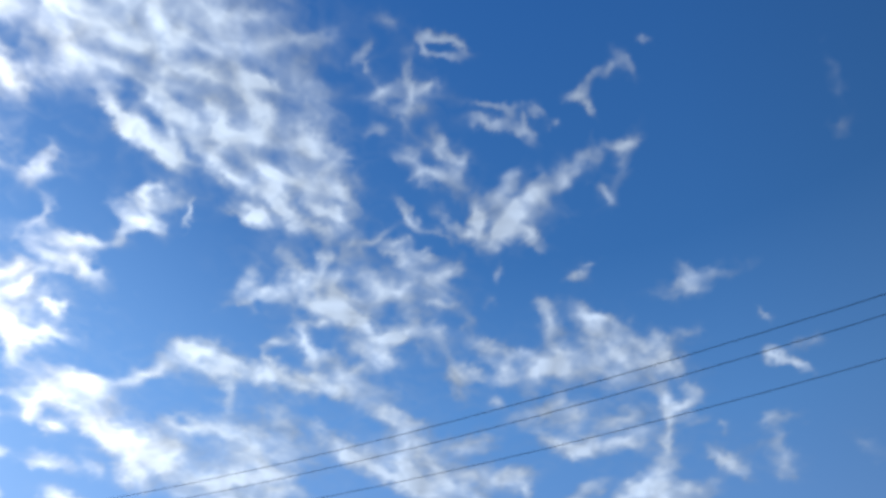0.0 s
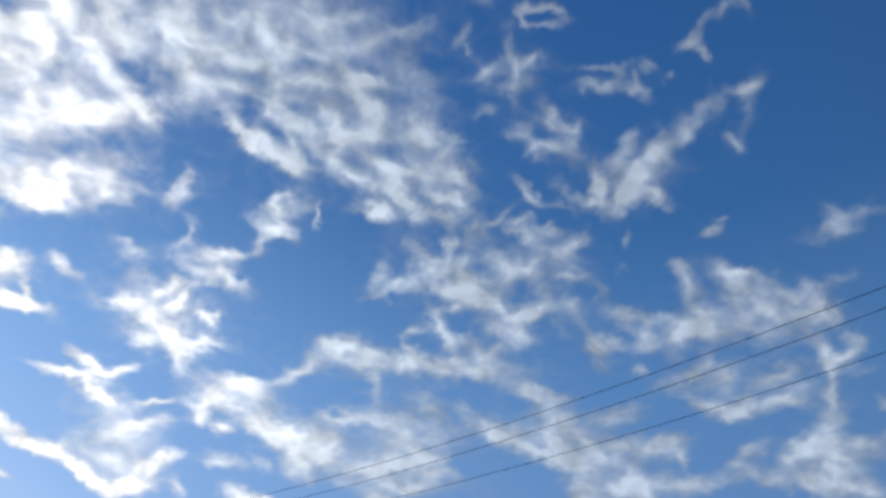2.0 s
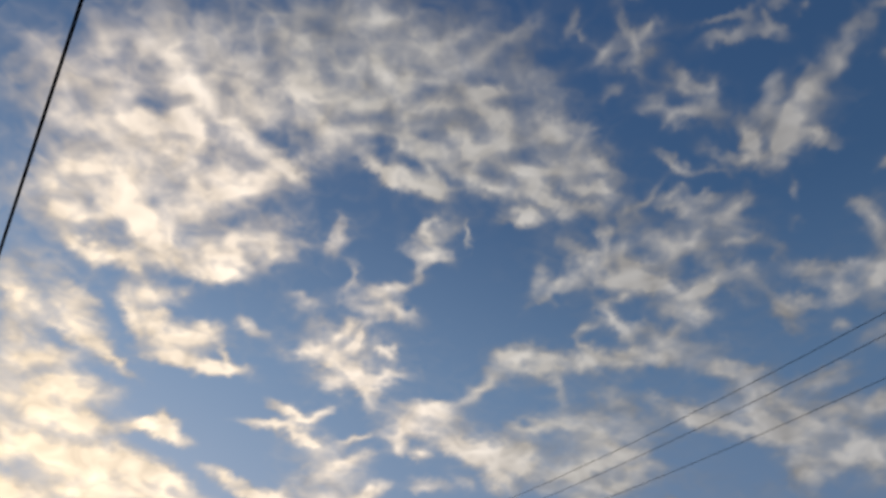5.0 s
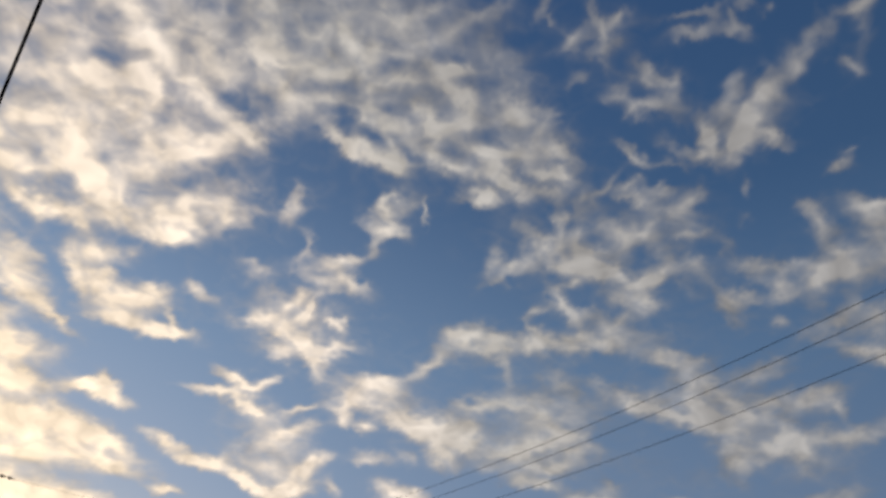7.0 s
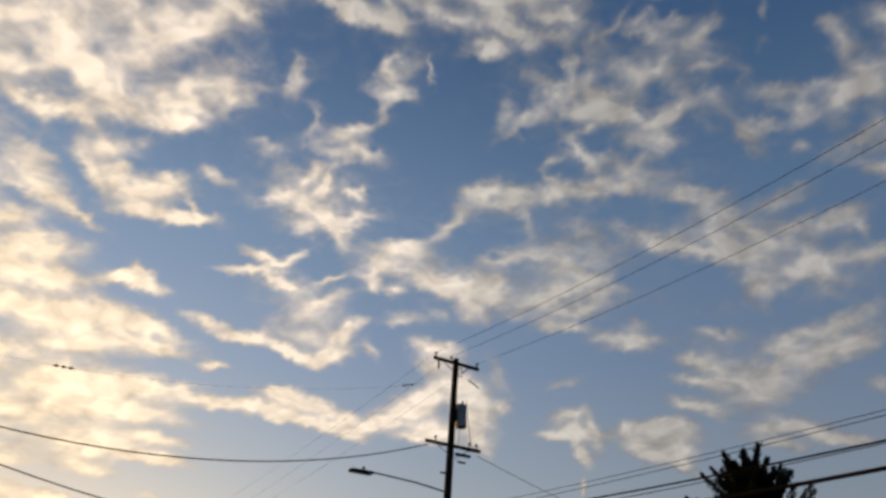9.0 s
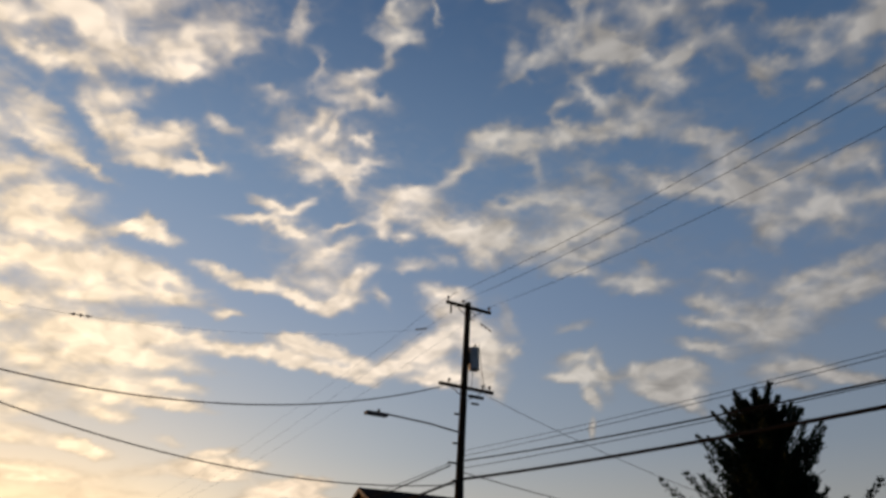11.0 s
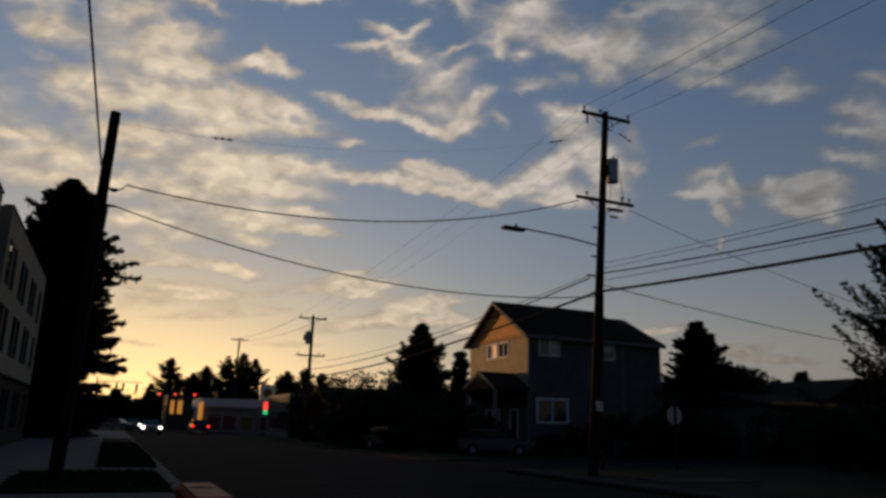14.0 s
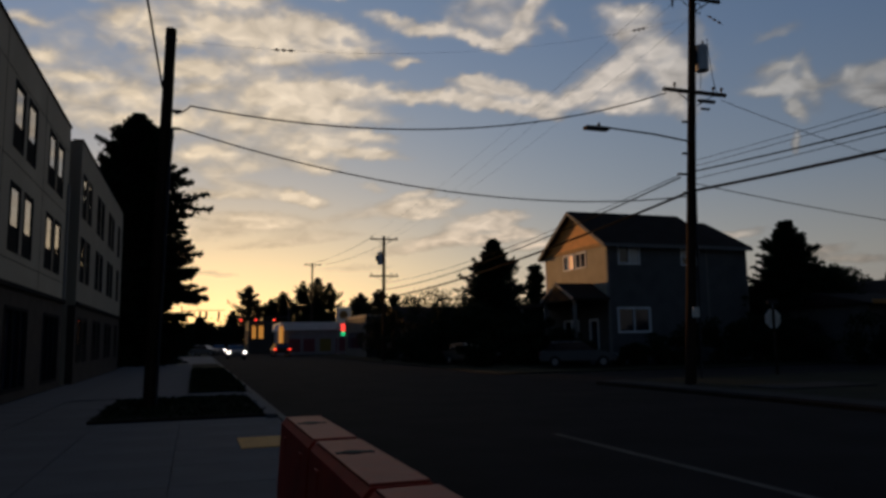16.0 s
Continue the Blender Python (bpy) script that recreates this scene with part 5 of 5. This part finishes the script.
window(house, 0, HY0, side[1], -1, TRIM_WHITE, ((0, 1, 0, 0.5, GLASS), (0, 1, 0.5, 1, BLIND)), 0.1)
window(house, 0, HY0, side[2], -1, TRIM_WHITE, ((0, 1, 0, 1, GLASS),), 0.12, (0.5,))
# porch
porch = part("porch", box((HX - 2.4, HY0 + 0.2, -0.5), (HX - 0.01, HY1 - 0.6, 0.45)), CONCRETE, house)
part("porch_roof", prism([(HY0 - 0.2, 3.9), (HY0 + 2.1, 5.0), (HY0 + 4.4, 3.9), (HY0 + 4.4, 3.75), (HY0 - 0.2, 3.75)], 0, HX - 2.7, HX - 0.01), SHINGLE, porch, "small gabled porch roof")
part("porch_beam", box((HX - 2.6, HY0 + 4.4, 3.55), (HX - 0.01, HY1 - 0.4, 3.8)), SHINGLE, porch)
for y in (HY0 + 0.1, HY0 + 4.2, HY1 - 0.8):
    part("porch_post", box((HX - 2.5, y, 0.45), (HX - 2.3, y + 0.2, 3.76), 0.015), TRIM_GREY, porch)
for ya, yb in ((HY0 - 0.2, HY0 + 2.1), (HY0 + 4.4, HY0 + 2.1)):
    part("bargeboard", prism([(ya, 3.72), (yb, 4.84), (yb, 5.06), (ya, 3.94)], 0, HX - 2.76, HX - 2.7), TRIM_GREY, porch)

# low house down the side street
low_house = thing("house", "low dark single-storey house with orange lit fascia", "house")
part("wall", box((38.8, 34, -0.2), (44.0, 42, 3.4)), WALL_DARK, low_house)
part("roof", prism([(33.4, 3.4), (38, 4.3), (42.6, 3.4)], 0, 38.5, 44.3), SHINGLE, low_house)
part("fascia", box((38.5, 33.36, 3.36), (44.3, 33.4, 3.62)), ORANGE_WOOD, low_house)
part("window", box((40.6, 33.9, 1.0), (42.4, 33.99, 2.1)), GLASS, low_house)
hip_house = thing("house", "low dark house with a grey hipped roof among shrubs", "house")
part("wall", box((44.8, 34.5, -0.2), (52.6, 44, 3.9)), WALL_DARK, hip_house)
part("roof", prism([(44.4, 3.9), (47.9, 5.5), (49.4, 5.5), (53.0, 3.9)], 1, 34.1, 44.4), SHINGLE, hip_house, "grey shingle roof")
low_house2 = thing("house", "low dark single-storey house behind shrubs", "house")
part("wall", box((19, 66, -0.2), (34, 76, 3.2)), WALL_DARK, low_house2)
part("roof", prism([(65.4, 3.2), (71, 5.0), (76.6, 3.2)], 0, 18.4, 34.6), SHINGLE, low_house2)
shed = thing("shop", "low dark flat-roofed shop beside the street", "building")
part("wall", box((17.5, 78, -0.2), (27, 90, 4.2)), WALL_DARK, shed)
part("parapet", box((17.4, 77.9, 4.2), (27.1, 90.1, 4.5)), STUCCO, shed)
part("window", box((17.44, 80, 0.8), (17.49, 88, 2.6)), GLASS, shed)

# filling station and shops at the crossing
station = thing("filling_station", "low white filling station shop with coloured posters", "shop", (-0.3, 0, -0.35))
part("wall", box((11.8, 104, -0.2), (22.5, 116, 3.6)), WALL_WHITE, station)
part("fascia", box((11.5, 103.6, 3.6), (22.9, 116.4, 4.7), 0.03), TRIM_WHITE, station, "white roof fascia")
# sunlight on the end of the shop, put in as an emitting panel
part("sunlit_end", box((11.35, 103.5, 1.6), (11.78, 105.5, 4.2), 0.05), SHOP_GLOW, station, "end panel, sunlight put in as a warm glow")
for x, m in ((12.6, POSTER_RED), (14.6, POSTER_RED), (16.9, POSTER_YELLOW), (19.2, POSTER_RED)):
    part("poster", box((x, 103.94, 0.6), (x + 1.6, 103.99, 2.4)), m, station)
part("doorway", box((20.9, 103.9, 0.1), (21.9, 103.99, 2.4)), GLASS, station)
price_sign = thing("price_sign", "tall white price sign with red and green lit panels", "sign", (18.05, 94, -0.4))
part("post", box((-0.75, -0.1, 0), (-0.6, 0.1, 5.2)), STEEL, price_sign)
part("post", box((0.6, -0.1, 0), (0.75, 0.1, 5.2)), STEEL, price_sign)
face = part("panel", box((-0.95, -0.15, 4.3), (0.95, 0.15, 6.4), 0.04), SIGN_FACE, price_sign, "dim white panel with a round emblem")
part("emblem", tube([(0, -0.155, 5.4), (0, -0.17, 5.4)], 0.55, 20), ORANGE_WOOD, face)
part("red_panel", box((-0.3, -0.16, 3.3), (0.85, 0.14, 4.25)), SIGN_RED, price_sign)
part("green_panel", box((-0.3, -0.16, 2.75), (0.85, 0.14, 3.25)), SIGN_GREEN, price_sign)
corner_shop = thing("shop", "dark corner shop with orange lit windows", "shop")
part("wall", box((8.3, 126, -0.2), (12.2, 136, 5.3)), WALL_DARK, corner_shop)
for x, w in ((8.84, 0.6), (9.93, 0.75)):
    part("window", box((x, 125.9, 2.3), (x + w, 125.98, 4.4)), SHOP_GLOW, corner_shop, "window glowing orange")


# ---- traffic signals ----
signal_mast = thing("signal_mast", "dark traffic signal mast with a long arm over the road", "traffic signal")
part("post", tube([(13.4, 114, 0), (13.4, 114, 7.2)], [0.14, 0.1], 10), DARK_STEEL, signal_mast)
part("arm", tube([(13.4, 114, 5.4), (5.6, 114, 5.5)], [0.08, 0.05], 8), DARK_STEEL, signal_mast)
span_mast = thing("signal_mast", "dark traffic signal mast on the near side of the crossing", "traffic signal")
part("post", tube([(-2.2, 122, -0.3), (-2.2, 122, 7.4)], [0.14, 0.1], 10), DARK_STEEL, span_mast)
part("arm", tube([(-2.2, 122, 6.75), (4.3, 122, 6.85)], [0.08, 0.05], 8), DARK_STEEL, span_mast)


def signal(at, lit):
    t = thing("traffic_light", "dark traffic light showing red" if lit else "dark traffic light seen from behind", "traffic light", at, group="traffic lights")
    part("housing", box((-0.18, -0.14, -0.55), (0.18, 0.14, 0.55), 0.03), DARK_STEEL, t)
    part("hanger", tube([(0, 0, 0.5), (0, 0, 0.85)], 0.03, 6), DARK_STEEL, t)
    for z in (0.34, 0.0, -0.34):
        lens = part("lens", tube([(0, -0.15, z), (0, -0.18, z)], 0.14, 12), SIGNAL_RED if lit and z > 0 else GLASS, t, "lit red lens" if lit and z > 0 else "")
        part("visor", tube([(0, -0.14, z + 0.16), (0, -0.36, z + 0.15)], 0.03, 6), DARK_STEEL, lens)


for x in (6.35, 8.55, 11.25):
    signal((x, 114, 4.66), True)
for x in (0.55, 1.5, 3.4):
    signal((x, 122, 6.0), False)


# ---- vehicles ----
def car(label, at, turn, paint, lights, scale=1.0):
    """A car 4.5 m long whose nose points along its own -y."""
    t = thing("car", label, "car", at, turn)
    s = scale
    low = [(-2.2, 0.35), (2.2, 0.35), (2.22, 0.75), (2.1, 0.95), (-1.0, 0.98), (-2.1, 0.8), (-2.24, 0.6)]
    bm = prism([(a * s, b * s) for a, b in low], 0, -0.88 * s, 0.88 * s)
    bmesh.ops.bevel(bm, geom=list(bm.edges), offset=0.07 * s, segments=2, affect="EDGES")
    body = part("body", bm, paint, t)
    cabin = [(-1.1, 0.95), (1.95, 0.95), (1.5, 1.42), (-0.3, 1.46)]
    bm = prism([(a * s, b * s) for a, b in cabin], 0, -0.74 * s, 0.74 * s)
    bmesh.ops.bevel(bm, geom=list(bm.edges), offset=0.06 * s, segments=2, affect="EDGES")
    part("window_band", bm, GLASS, t)
    part("roof", box((-0.68 * s, -0.25 * s, 1.42 * s), (0.68 * s, 1.5 * s, 1.5 * s), 0.03), paint, t)
    for x in (-0.8, 0.8):
        for y in (-1.4, 1.35):
            tyre = part("wheel", tube([((x - 0.1) * s, y * s, 0.33 * s), ((x + 0.1) * s, y * s, 0.33 * s)], 0.33 * s, 16), RUBBER, t)
            part("rim", tube([((x - 0.11) * s, y * s, 0.33 * s), ((x + 0.11) * s, y * s, 0.33 * s)], 0.19 * s, 12), STEEL, tyre)
        part("headlight", box(((x - 0.17) * s, -2.26 * s, 0.62 * s), ((x + 0.17) * s, -2.18 * s, 0.8 * s), 0.02), HEADLIGHT if lights == "front" else STEEL, t, "lit headlight" if lights == "front" else "")
        part("tail_light", box(((x - 0.14) * s, 2.19 * s, 0.7 * s), ((x + 0.14) * s, 2.26 * s, 0.9 * s), 0.02), TAILLIGHT if lights == "rear" else POSTER_RED, t, "lit red tail light" if lights == "rear" else "")
    return t


car("oncoming pale car with bright white headlights", (4.2, 84, -0.14), 0, CAR_WHITE, "front", 1.05)
car("second oncoming car with white headlights", (3.4, 118, -0.14), 0, CAR_DARK, "front", 1.05)
car("dark car waiting with red tail lights", (10.2, 95, -0.14), 180, CAR_DARK, "rear", 1.1)
car("pale car parked at the crossing", (1.3, 112, -0.14), 62, CAR_WHITE, "")
car("pale car parked in front of the house", (21.3, 38.6, -0.1), 65, CAR_WHITE, "")
car("dark car parked before the shrubs", (17.75, 47, -0.1), 10, CAR_DARK, "")

# ---- stop sign ----
stop = thing("stop_sign", "pale back of an octagonal road sign on a wooden post", "road sign", (22.55, 24.3, -0.18))
bm = tube([(0, 0.02, 2.42), (0, 0.035, 2.42)], 0.42, 8)
bmesh.ops.rotate(bm, cent=(0, 0, 2.42), matrix=Matrix.Rotation(radians(22.5), 3, "Y"), verts=bm.verts)
part("plate", bm, PLATE, stop)
part("post", box((-0.05, -0.05, -0.02), (0.05, 0.018, 2.85), 0.008), BARK, stop)
part("street_plate", box((-0.3, -0.012, 3.02), (0.3, 0.012, 3.2)), DARK_STEEL, stop)
part("post_top", tube([(0, 0, 2.84), (0, 0, 3.02)], 0.02, 6), STEEL, stop)


# ---- trees ----
def spray_mesh(tips, rng, slim=1.0):
    """Small pointed sprays: origin, way and size of each one become two narrow leaves."""
    o, w, s = (np.array(v) for v in zip(*tips))
    s = s[:, None]
    r = rng.normal(size=o.shape)
    side = np.cross(w, r)
    side /= np.linalg.norm(side, axis=1, keepdims=True) + 1e-9
    up = np.cross(side, w)
    side = side * slim
    verts = np.concatenate([o - side * s * 0.26, o + side * s * 0.26, o + w * s + up * s * 0.1, o - w * s * 0.2 + side * s * 0.1, o + w * s * 0.25 + side * s * 0.2 + up * s * 0.3, o + w * s * 0.7 + side * s * 0.55])
    n = len(o)
    i = np.arange(n)
    faces = np.concatenate([np.stack([i, i + n, i + 2 * n], 1), np.stack([i + 3 * n, i + 4 * n, i + 5 * n], 1)])
    return verts, faces


def conifer(label, at, h, r, seed, whorls=30, per=9, steps=7, base=0.06, power=0.75, droop=0.25, size=0.3, gaps=0.12, lean=0.0, group="", ragged=0.5, dense=3, sweep=0.12, taper=0.42, slim=1.0, most=99.0):
    rng = np.random.RandomState(seed)
    t = thing("conifer_tree", label, "tree", at, group=group)
    part("trunk", tube([(0, 0, -0.1), (lean * h * 0.25, 0, h * 0.3), (lean * h * 0.6, 0, h * 0.65), (lean * h, 0, h * 0.98)], [h * 0.02, h * 0.016, h * 0.009, h * 0.002], 8), BARK, t)
    tips = []
    limbs = bmesh.new()
    for k in range(whorls):
        f = base + (1 - base) * (k + rng.rand() * 0.7) / whorls
        z = min(f, 0.985) * h
        reach = r * (1 - f) ** power * (0.72 + 0.5 * rng.rand()) + 0.05
        reach = min(reach, most * (0.8 + 0.35 * rng.rand()))
        turn0 = rng.rand() * 6.28
        for b in range(per):
            if rng.rand() < gaps:
                continue
            q = turn0 + 6.28 * b / per + rng.normal() * 0.25
            length = reach * (1.05 - 0.25 * ragged + ragged * (rng.rand() - 0.55))
            lift = 0.75 * f - droop + rng.normal() * 0.1
            way = np.array([math.cos(q), math.sin(q), 0.0])
            start = np.array([lean * z, 0, z])
            end = start + way * length + np.array([0, 0, lift * length])
            if length > 0.5 and b % 2 == 0:
                add_tube(limbs, [start, end], [0.012 * h * (1 - f) * 0.35 + 0.015, 0.008], 4)
            for s in range(1, steps + 1):
                u = s / steps
                p = start + way * length * u + np.array([0, 0, lift * length * u + sweep * length * u * u])
                width = length * (1.05 - u) * taper + size * 0.4
                for _ in range(dense):
                    o = p + rng.normal(size=3) * np.array([width, width, width * 0.25]) * 0.42
                    d = way * (0.7 + 0.5 * rng.rand()) + rng.normal(size=3) * 0.4 + np.array([0, 0, lift * 0.6 + 2 * sweep * u])
                    tips.append((o, d / np.linalg.norm(d), size * (0.7 + 0.8 * rng.rand())))
    for _ in range(int(6 + size * 20)):
        tips.append((np.array([lean * h, 0, h * (0.93 + 0.06 * rng.rand())]) + rng.normal(size=3) * 0.05, np.array([rng.normal() * 0.25, rng.normal() * 0.25, 1.0]), size * 0.9))
    verts, faces = spray_mesh(tips, rng, slim)
    crown = raw_mesh("crown", verts, faces, NEEDLES, t)
    part("limb", limbs, BARK, t) if len(limbs.verts) else limbs.free()
    return t


def broadleaf(label, at, h, r, seed, clumps=26, leaves=130, size=0.22, low=0.25, twigs=0, name="tree", mat=None, category="tree"):
    rng = np.random.RandomState(seed)
    t = thing(name, label, category, at)
    wood = tube([(0, 0, -0.1), (0.05 * h, 0, h * 0.3), (0.0, 0.02 * h, h * 0.6)], [0.022 * h + 0.02, 0.016 * h + 0.015, 0.01 * h], 8)
    tips = []
    for k in range(clumps):
        q, u = rng.rand() * 6.28, rng.rand()
        z = h * (low + (0.95 - low) * u)
        wide = r * math.sqrt(max(0.05, 1 - ((u - 0.4) / 0.75) ** 2)) * (0.35 + 0.65 * rng.rand())
        c = np.array([math.cos(q) * wide, math.sin(q) * wide, z])
        add_tube(wood, [(0, 0, h * 0.25 + 0.3 * u * h), tuple(c * 0.6 + np.array([0, 0, h * 0.15])), tuple(c)], [0.012 * h * 0.5 + 0.01, 0.02, 0.008], 4)
        spread = r * (0.2 + 0.16 * rng.rand())
        for _ in range(leaves):
            d = rng.normal(size=3)
            d /= np.linalg.norm(d)
            o = c + d * spread * rng.rand() ** 0.4 * np.array([1, 1, 0.75])
            w = d + rng.normal(size=3) * 0.7
            tips.append((o, w / np.linalg.norm(w), size * (0.6 + 0.8 * rng.rand())))
        for _ in range(twigs):
            d = np.array([rng.normal() * 0.6, rng.normal() * 0.6, 1.0])
            add_tube(wood, [tuple(c), tuple(c + d * r * 0.35)], [0.015, 0.006], 3)
    part("trunk", wood, BARK, t)
    verts, faces = spray_mesh(tips, rng)
    raw_mesh("crown", verts, faces, mat or LEAVES, t)
    return t


conifer("huge dark conifer beyond the apartment building", (-4.9, 64, 0), 20.6, 11.5, 11, most=4.7, whorls=38, per=14, steps=13, power=0.9, droop=0.5, size=0.34, gaps=0.05, ragged=0.45, dense=15, base=0.02, taper=0.5, sweep=0.16)
conifer("tall dark conifer behind the apartment building", (-11.4, 66, 0), 19.3, 4.5, 12, whorls=34, per=9, steps=9, power=0.6, droop=0.3, size=0.34)
conifer("broad dark spruce with upswept pointed branches", (28.1, 15.8, 0), 9.95, 4.2, 13, whorls=36, per=9, steps=24, power=0.62, droop=0.05, size=0.17, gaps=0.24, ragged=0.8, dense=13, sweep=0.42, taper=0.32, slim=0.55)
conifer("dark conical conifer behind the house", (29.0, 69.5, 0), 11.8, 6.2, 14, whorls=36, per=12, dense=8, steps=11, power=0.95, droop=0.12, size=0.3, base=0.08)
conifer("narrow dark conifer beside the house", (27.9, 57.5, 0), 7.9, 1.5, 15, whorls=24, per=8, power=0.6, size=0.3)
broadleaf("dark pointed tree beside the house", (41.2, 41.5, 0), 6.4, 3.6, 16, 40, 150, 0.26, 0.12)
conifer("dark pointed conifer beside the house", (39.7, 41.0, 0), 9.5, 5.6, 17, whorls=32, per=11, steps=12, dense=8, power=0.95, size=0.25)
broadleaf("dark bushy tree behind the side street", (44.5, 44, 0), 6.6, 4.2, 18, 40, 130, 0.26, 0.1)
broadleaf("dark bushy tree behind the side street", (51, 48, 0), 7.0, 4.0, 19, 36, 120, 0.28, 0.1)
broadleaf("dark overgrown shrub with spiky shoots", (19.2, 60, 0), 5.6, 3.2, 20, 34, 110, 0.24, 0.1, twigs=3, name="shrub", category="shrub")
broadleaf("dark overgrown shrub with spiky shoots", (18.0, 52, 0), 3.6, 2.4, 21, 26, 110, 0.2, 0.08, twigs=2, name="shrub", category="shrub")
broadleaf("dark rounded shrub in the yard", (21.5, 55, 0), 4.4, 2.8, 22, 28, 110, 0.22, 0.08, name="shrub", category="shrub")
broadleaf("dark rounded shrub beside the porch", (22.0, 52.5, 0), 3.4, 2.2, 23, 24, 110, 0.2, 0.08, name="shrub", category="shrub")
for k, (x, y, h, r) in enumerate(((27.5, 38.6, 1.7, 1.3), (29.6, 38.4, 2.3, 1.5), (31.8, 38.2, 2.6, 1.7), (34.0, 38.0, 2.8, 1.8), (36.6, 37.4, 3.0, 2.0), (25.2, 39.0, 1.2, 1.0))):
    broadleaf("dark clipped shrub against the house wall", (x, y, 0), h, r, 30 + k, 18, 110, 0.17, 0.05, name="shrub", category="shrub")
for k, (x, y, h, r) in enumerate(((33, 22.5, 2.6, 2.0), (37, 22.8, 2.6, 2.2), (41, 22.6, 3.0, 2.3), (30.5, 19.5, 1.8, 1.5), (46, 31.5, 3.0, 2.4), (36.5, 31.8, 2.6, 2.2), (40, 31.4, 2.4, 2.2), (50.5, 31.5, 3.4, 2.6), (31.5, 24.0, 2.6, 2.0), (35, 24.4, 2.7, 2.2))):
    broadleaf("dark shrub beside the side street", (x, y, 0), h, r, 40 + k, 20, 110, 0.2, 0.05, name="shrub", category="shrub")
# those at x 21.6 to 22.4, y 42 to 47 are added to darken the porch
for k, (x, y, h, r) in enumerate(((17.0, 43.5, 1.5, 1.2), (20.6, 44.0, 2.4, 1.5), (16.9, 50.5, 3.0, 1.8), (17.2, 56, 3.6, 2.2), (17.3, 66, 4.4, 2.6), (17.4, 72, 4.2, 2.4), (22.6, 40.6, 1.3, 1.0), (20.6, 48.2, 3.0, 1.8), (21.9, 44.6, 3.0, 1.5), (21.6, 46.6, 3.3, 1.7), (22.4, 42.4, 2.3, 1.2), (22.5, 60, 4.6, 2.6), (25.5, 62, 4.4, 2.6))):
    broadleaf("dark overgrown shrub in front of the houses", (x, y, 0), h, r, 50 + k, 24, 120, 0.2, 0.03, name="shrub", category="shrub")
# trees at the end of the street
far_trees = ((9.2, 140, 11.6, 5.4), (13.6, 144, 9.4, 4.6), (16.3, 148, 11.0, 4.8), (19.4, 142, 12.6, 5.0), (21.9, 140, 13.2, 4.6), (24.4, 141, 12.4, 4.6), (31.5, 146, 10.8, 4.6), (34.4, 142, 11.2, 4.4), (37.0, 140, 10.4, 4.4), (0.8, 175, 7.0, 4.0))
for k, (x, y, h, r) in enumerate(far_trees):
    conifer("dark conifer at the end of the street", (x, y, 0), h * 1.04, r * 1.4, 60 + k, whorls=26, per=10, steps=8, power=0.95, droop=0.15, size=0.26, ragged=0.8, dense=10, base=0.0, group="trees at the end of the street")
broadleaf("rounded dark tree at the end of the street", (28.3, 135, 0), 9.0, 3.6, 80, 30, 70, 0.45, 0.1)
broadleaf("rounded dark tree at the end of the street", (27.5, 118, 0), 5.4, 4.2, 81, 30, 70, 0.45, 0.08)


def far_woods(label, spots, seed, count=420, size=0.55):
    """A far belt of trees, too many to count."""
    rng = np.random.RandomState(seed)
    tips = []
    for x, y, h, r in spots:
        for _ in range(count):
            u = rng.rand()
            q = rng.rand() * 6.28
            w = r * (1 - u) ** 0.85 * math.sqrt(rng.rand())
            d = np.array([math.cos(q) * 0.8, math.sin(q) * 0.8, 0.7])
            tips.append((np.array([x + math.cos(q) * w, y + math.sin(q) * w, u * h]), d / np.linalg.norm(d), size * (1 + 0.9 * rng.rand())))
    verts, faces = spray_mesh(tips, rng)
    tagged(raw_mesh("far_woods", verts, faces, NEEDLES), label, "woods", kind="stuff")


rng = np.random.RandomState(90)
far_woods("dark belt of far trees behind the houses", [(x, 62 + 8 * rng.rand() - 0.15 * (x - 55), 6.2 + 2.6 * rng.rand() ** 2, 3.8) for x in np.arange(46, 116, 1.7)], 91, 1000)
far_woods("dark belt of far trees beyond the crossing", [(x, 165 + 12 * rng.rand(), 7.4 + 3.2 * rng.rand(), 3.6) for x in np.arange(8, 80, 2.6)], 92)
far_woods("dark trees along the street's far end", [(x, 190 + 20 * rng.rand(), 5.2 + 2.5 * rng.rand(), 3.2) for x in np.arange(-90, 10, 2.6)], 93, 800, 0.9)

# grass blades and litter of leaves on the beds
rng = np.random.RandomState(95)
tips = [(np.array([rng.uniform(-0.1, 1.6), rng.uniform(25.7, 45), 0.05]), np.array([rng.normal() * 0.3, rng.normal() * 0.3, 1.0]), 0.1 + 0.12 * rng.rand()) for _ in range(5000)]
tips += [(np.array([rng.uniform(-2.0, 1.45), rng.uniform(17.0, 23.1), 0.035]), np.array([rng.normal() * 0.8, rng.normal() * 0.8, 0.8]), 0.04 + 0.08 * rng.rand()) for _ in range(2500)]
verts, faces = spray_mesh(tips, rng)
tagged(raw_mesh("ground_cover", verts, faces, LEAVES), "low dark plants and grass in the beds", "grass", kind="stuff")

# scored pavement slabs
slab_mesh = box((-0.797, -0.74, -0.02), (0.797, 0.74, 0.0), 0.006)
me = bpy.data.meshes.new("slab")
slab_mesh.to_mesh(me)
slab_mesh.free()
me.materials.append(CONCRETE)
for i in range(4):
    for j in range(-5, 32):
        x, y = WALL_X + 0.86 + 1.61 * i, 0.8 + 1.5 * j
        if (16.2 < y < 23.9 and x > -2.7) or (y > 25 and x > -0.8):
            continue
        piece = new("slab", me)
        piece.location = (x, y, 0.0)
        piece.parent = pavement
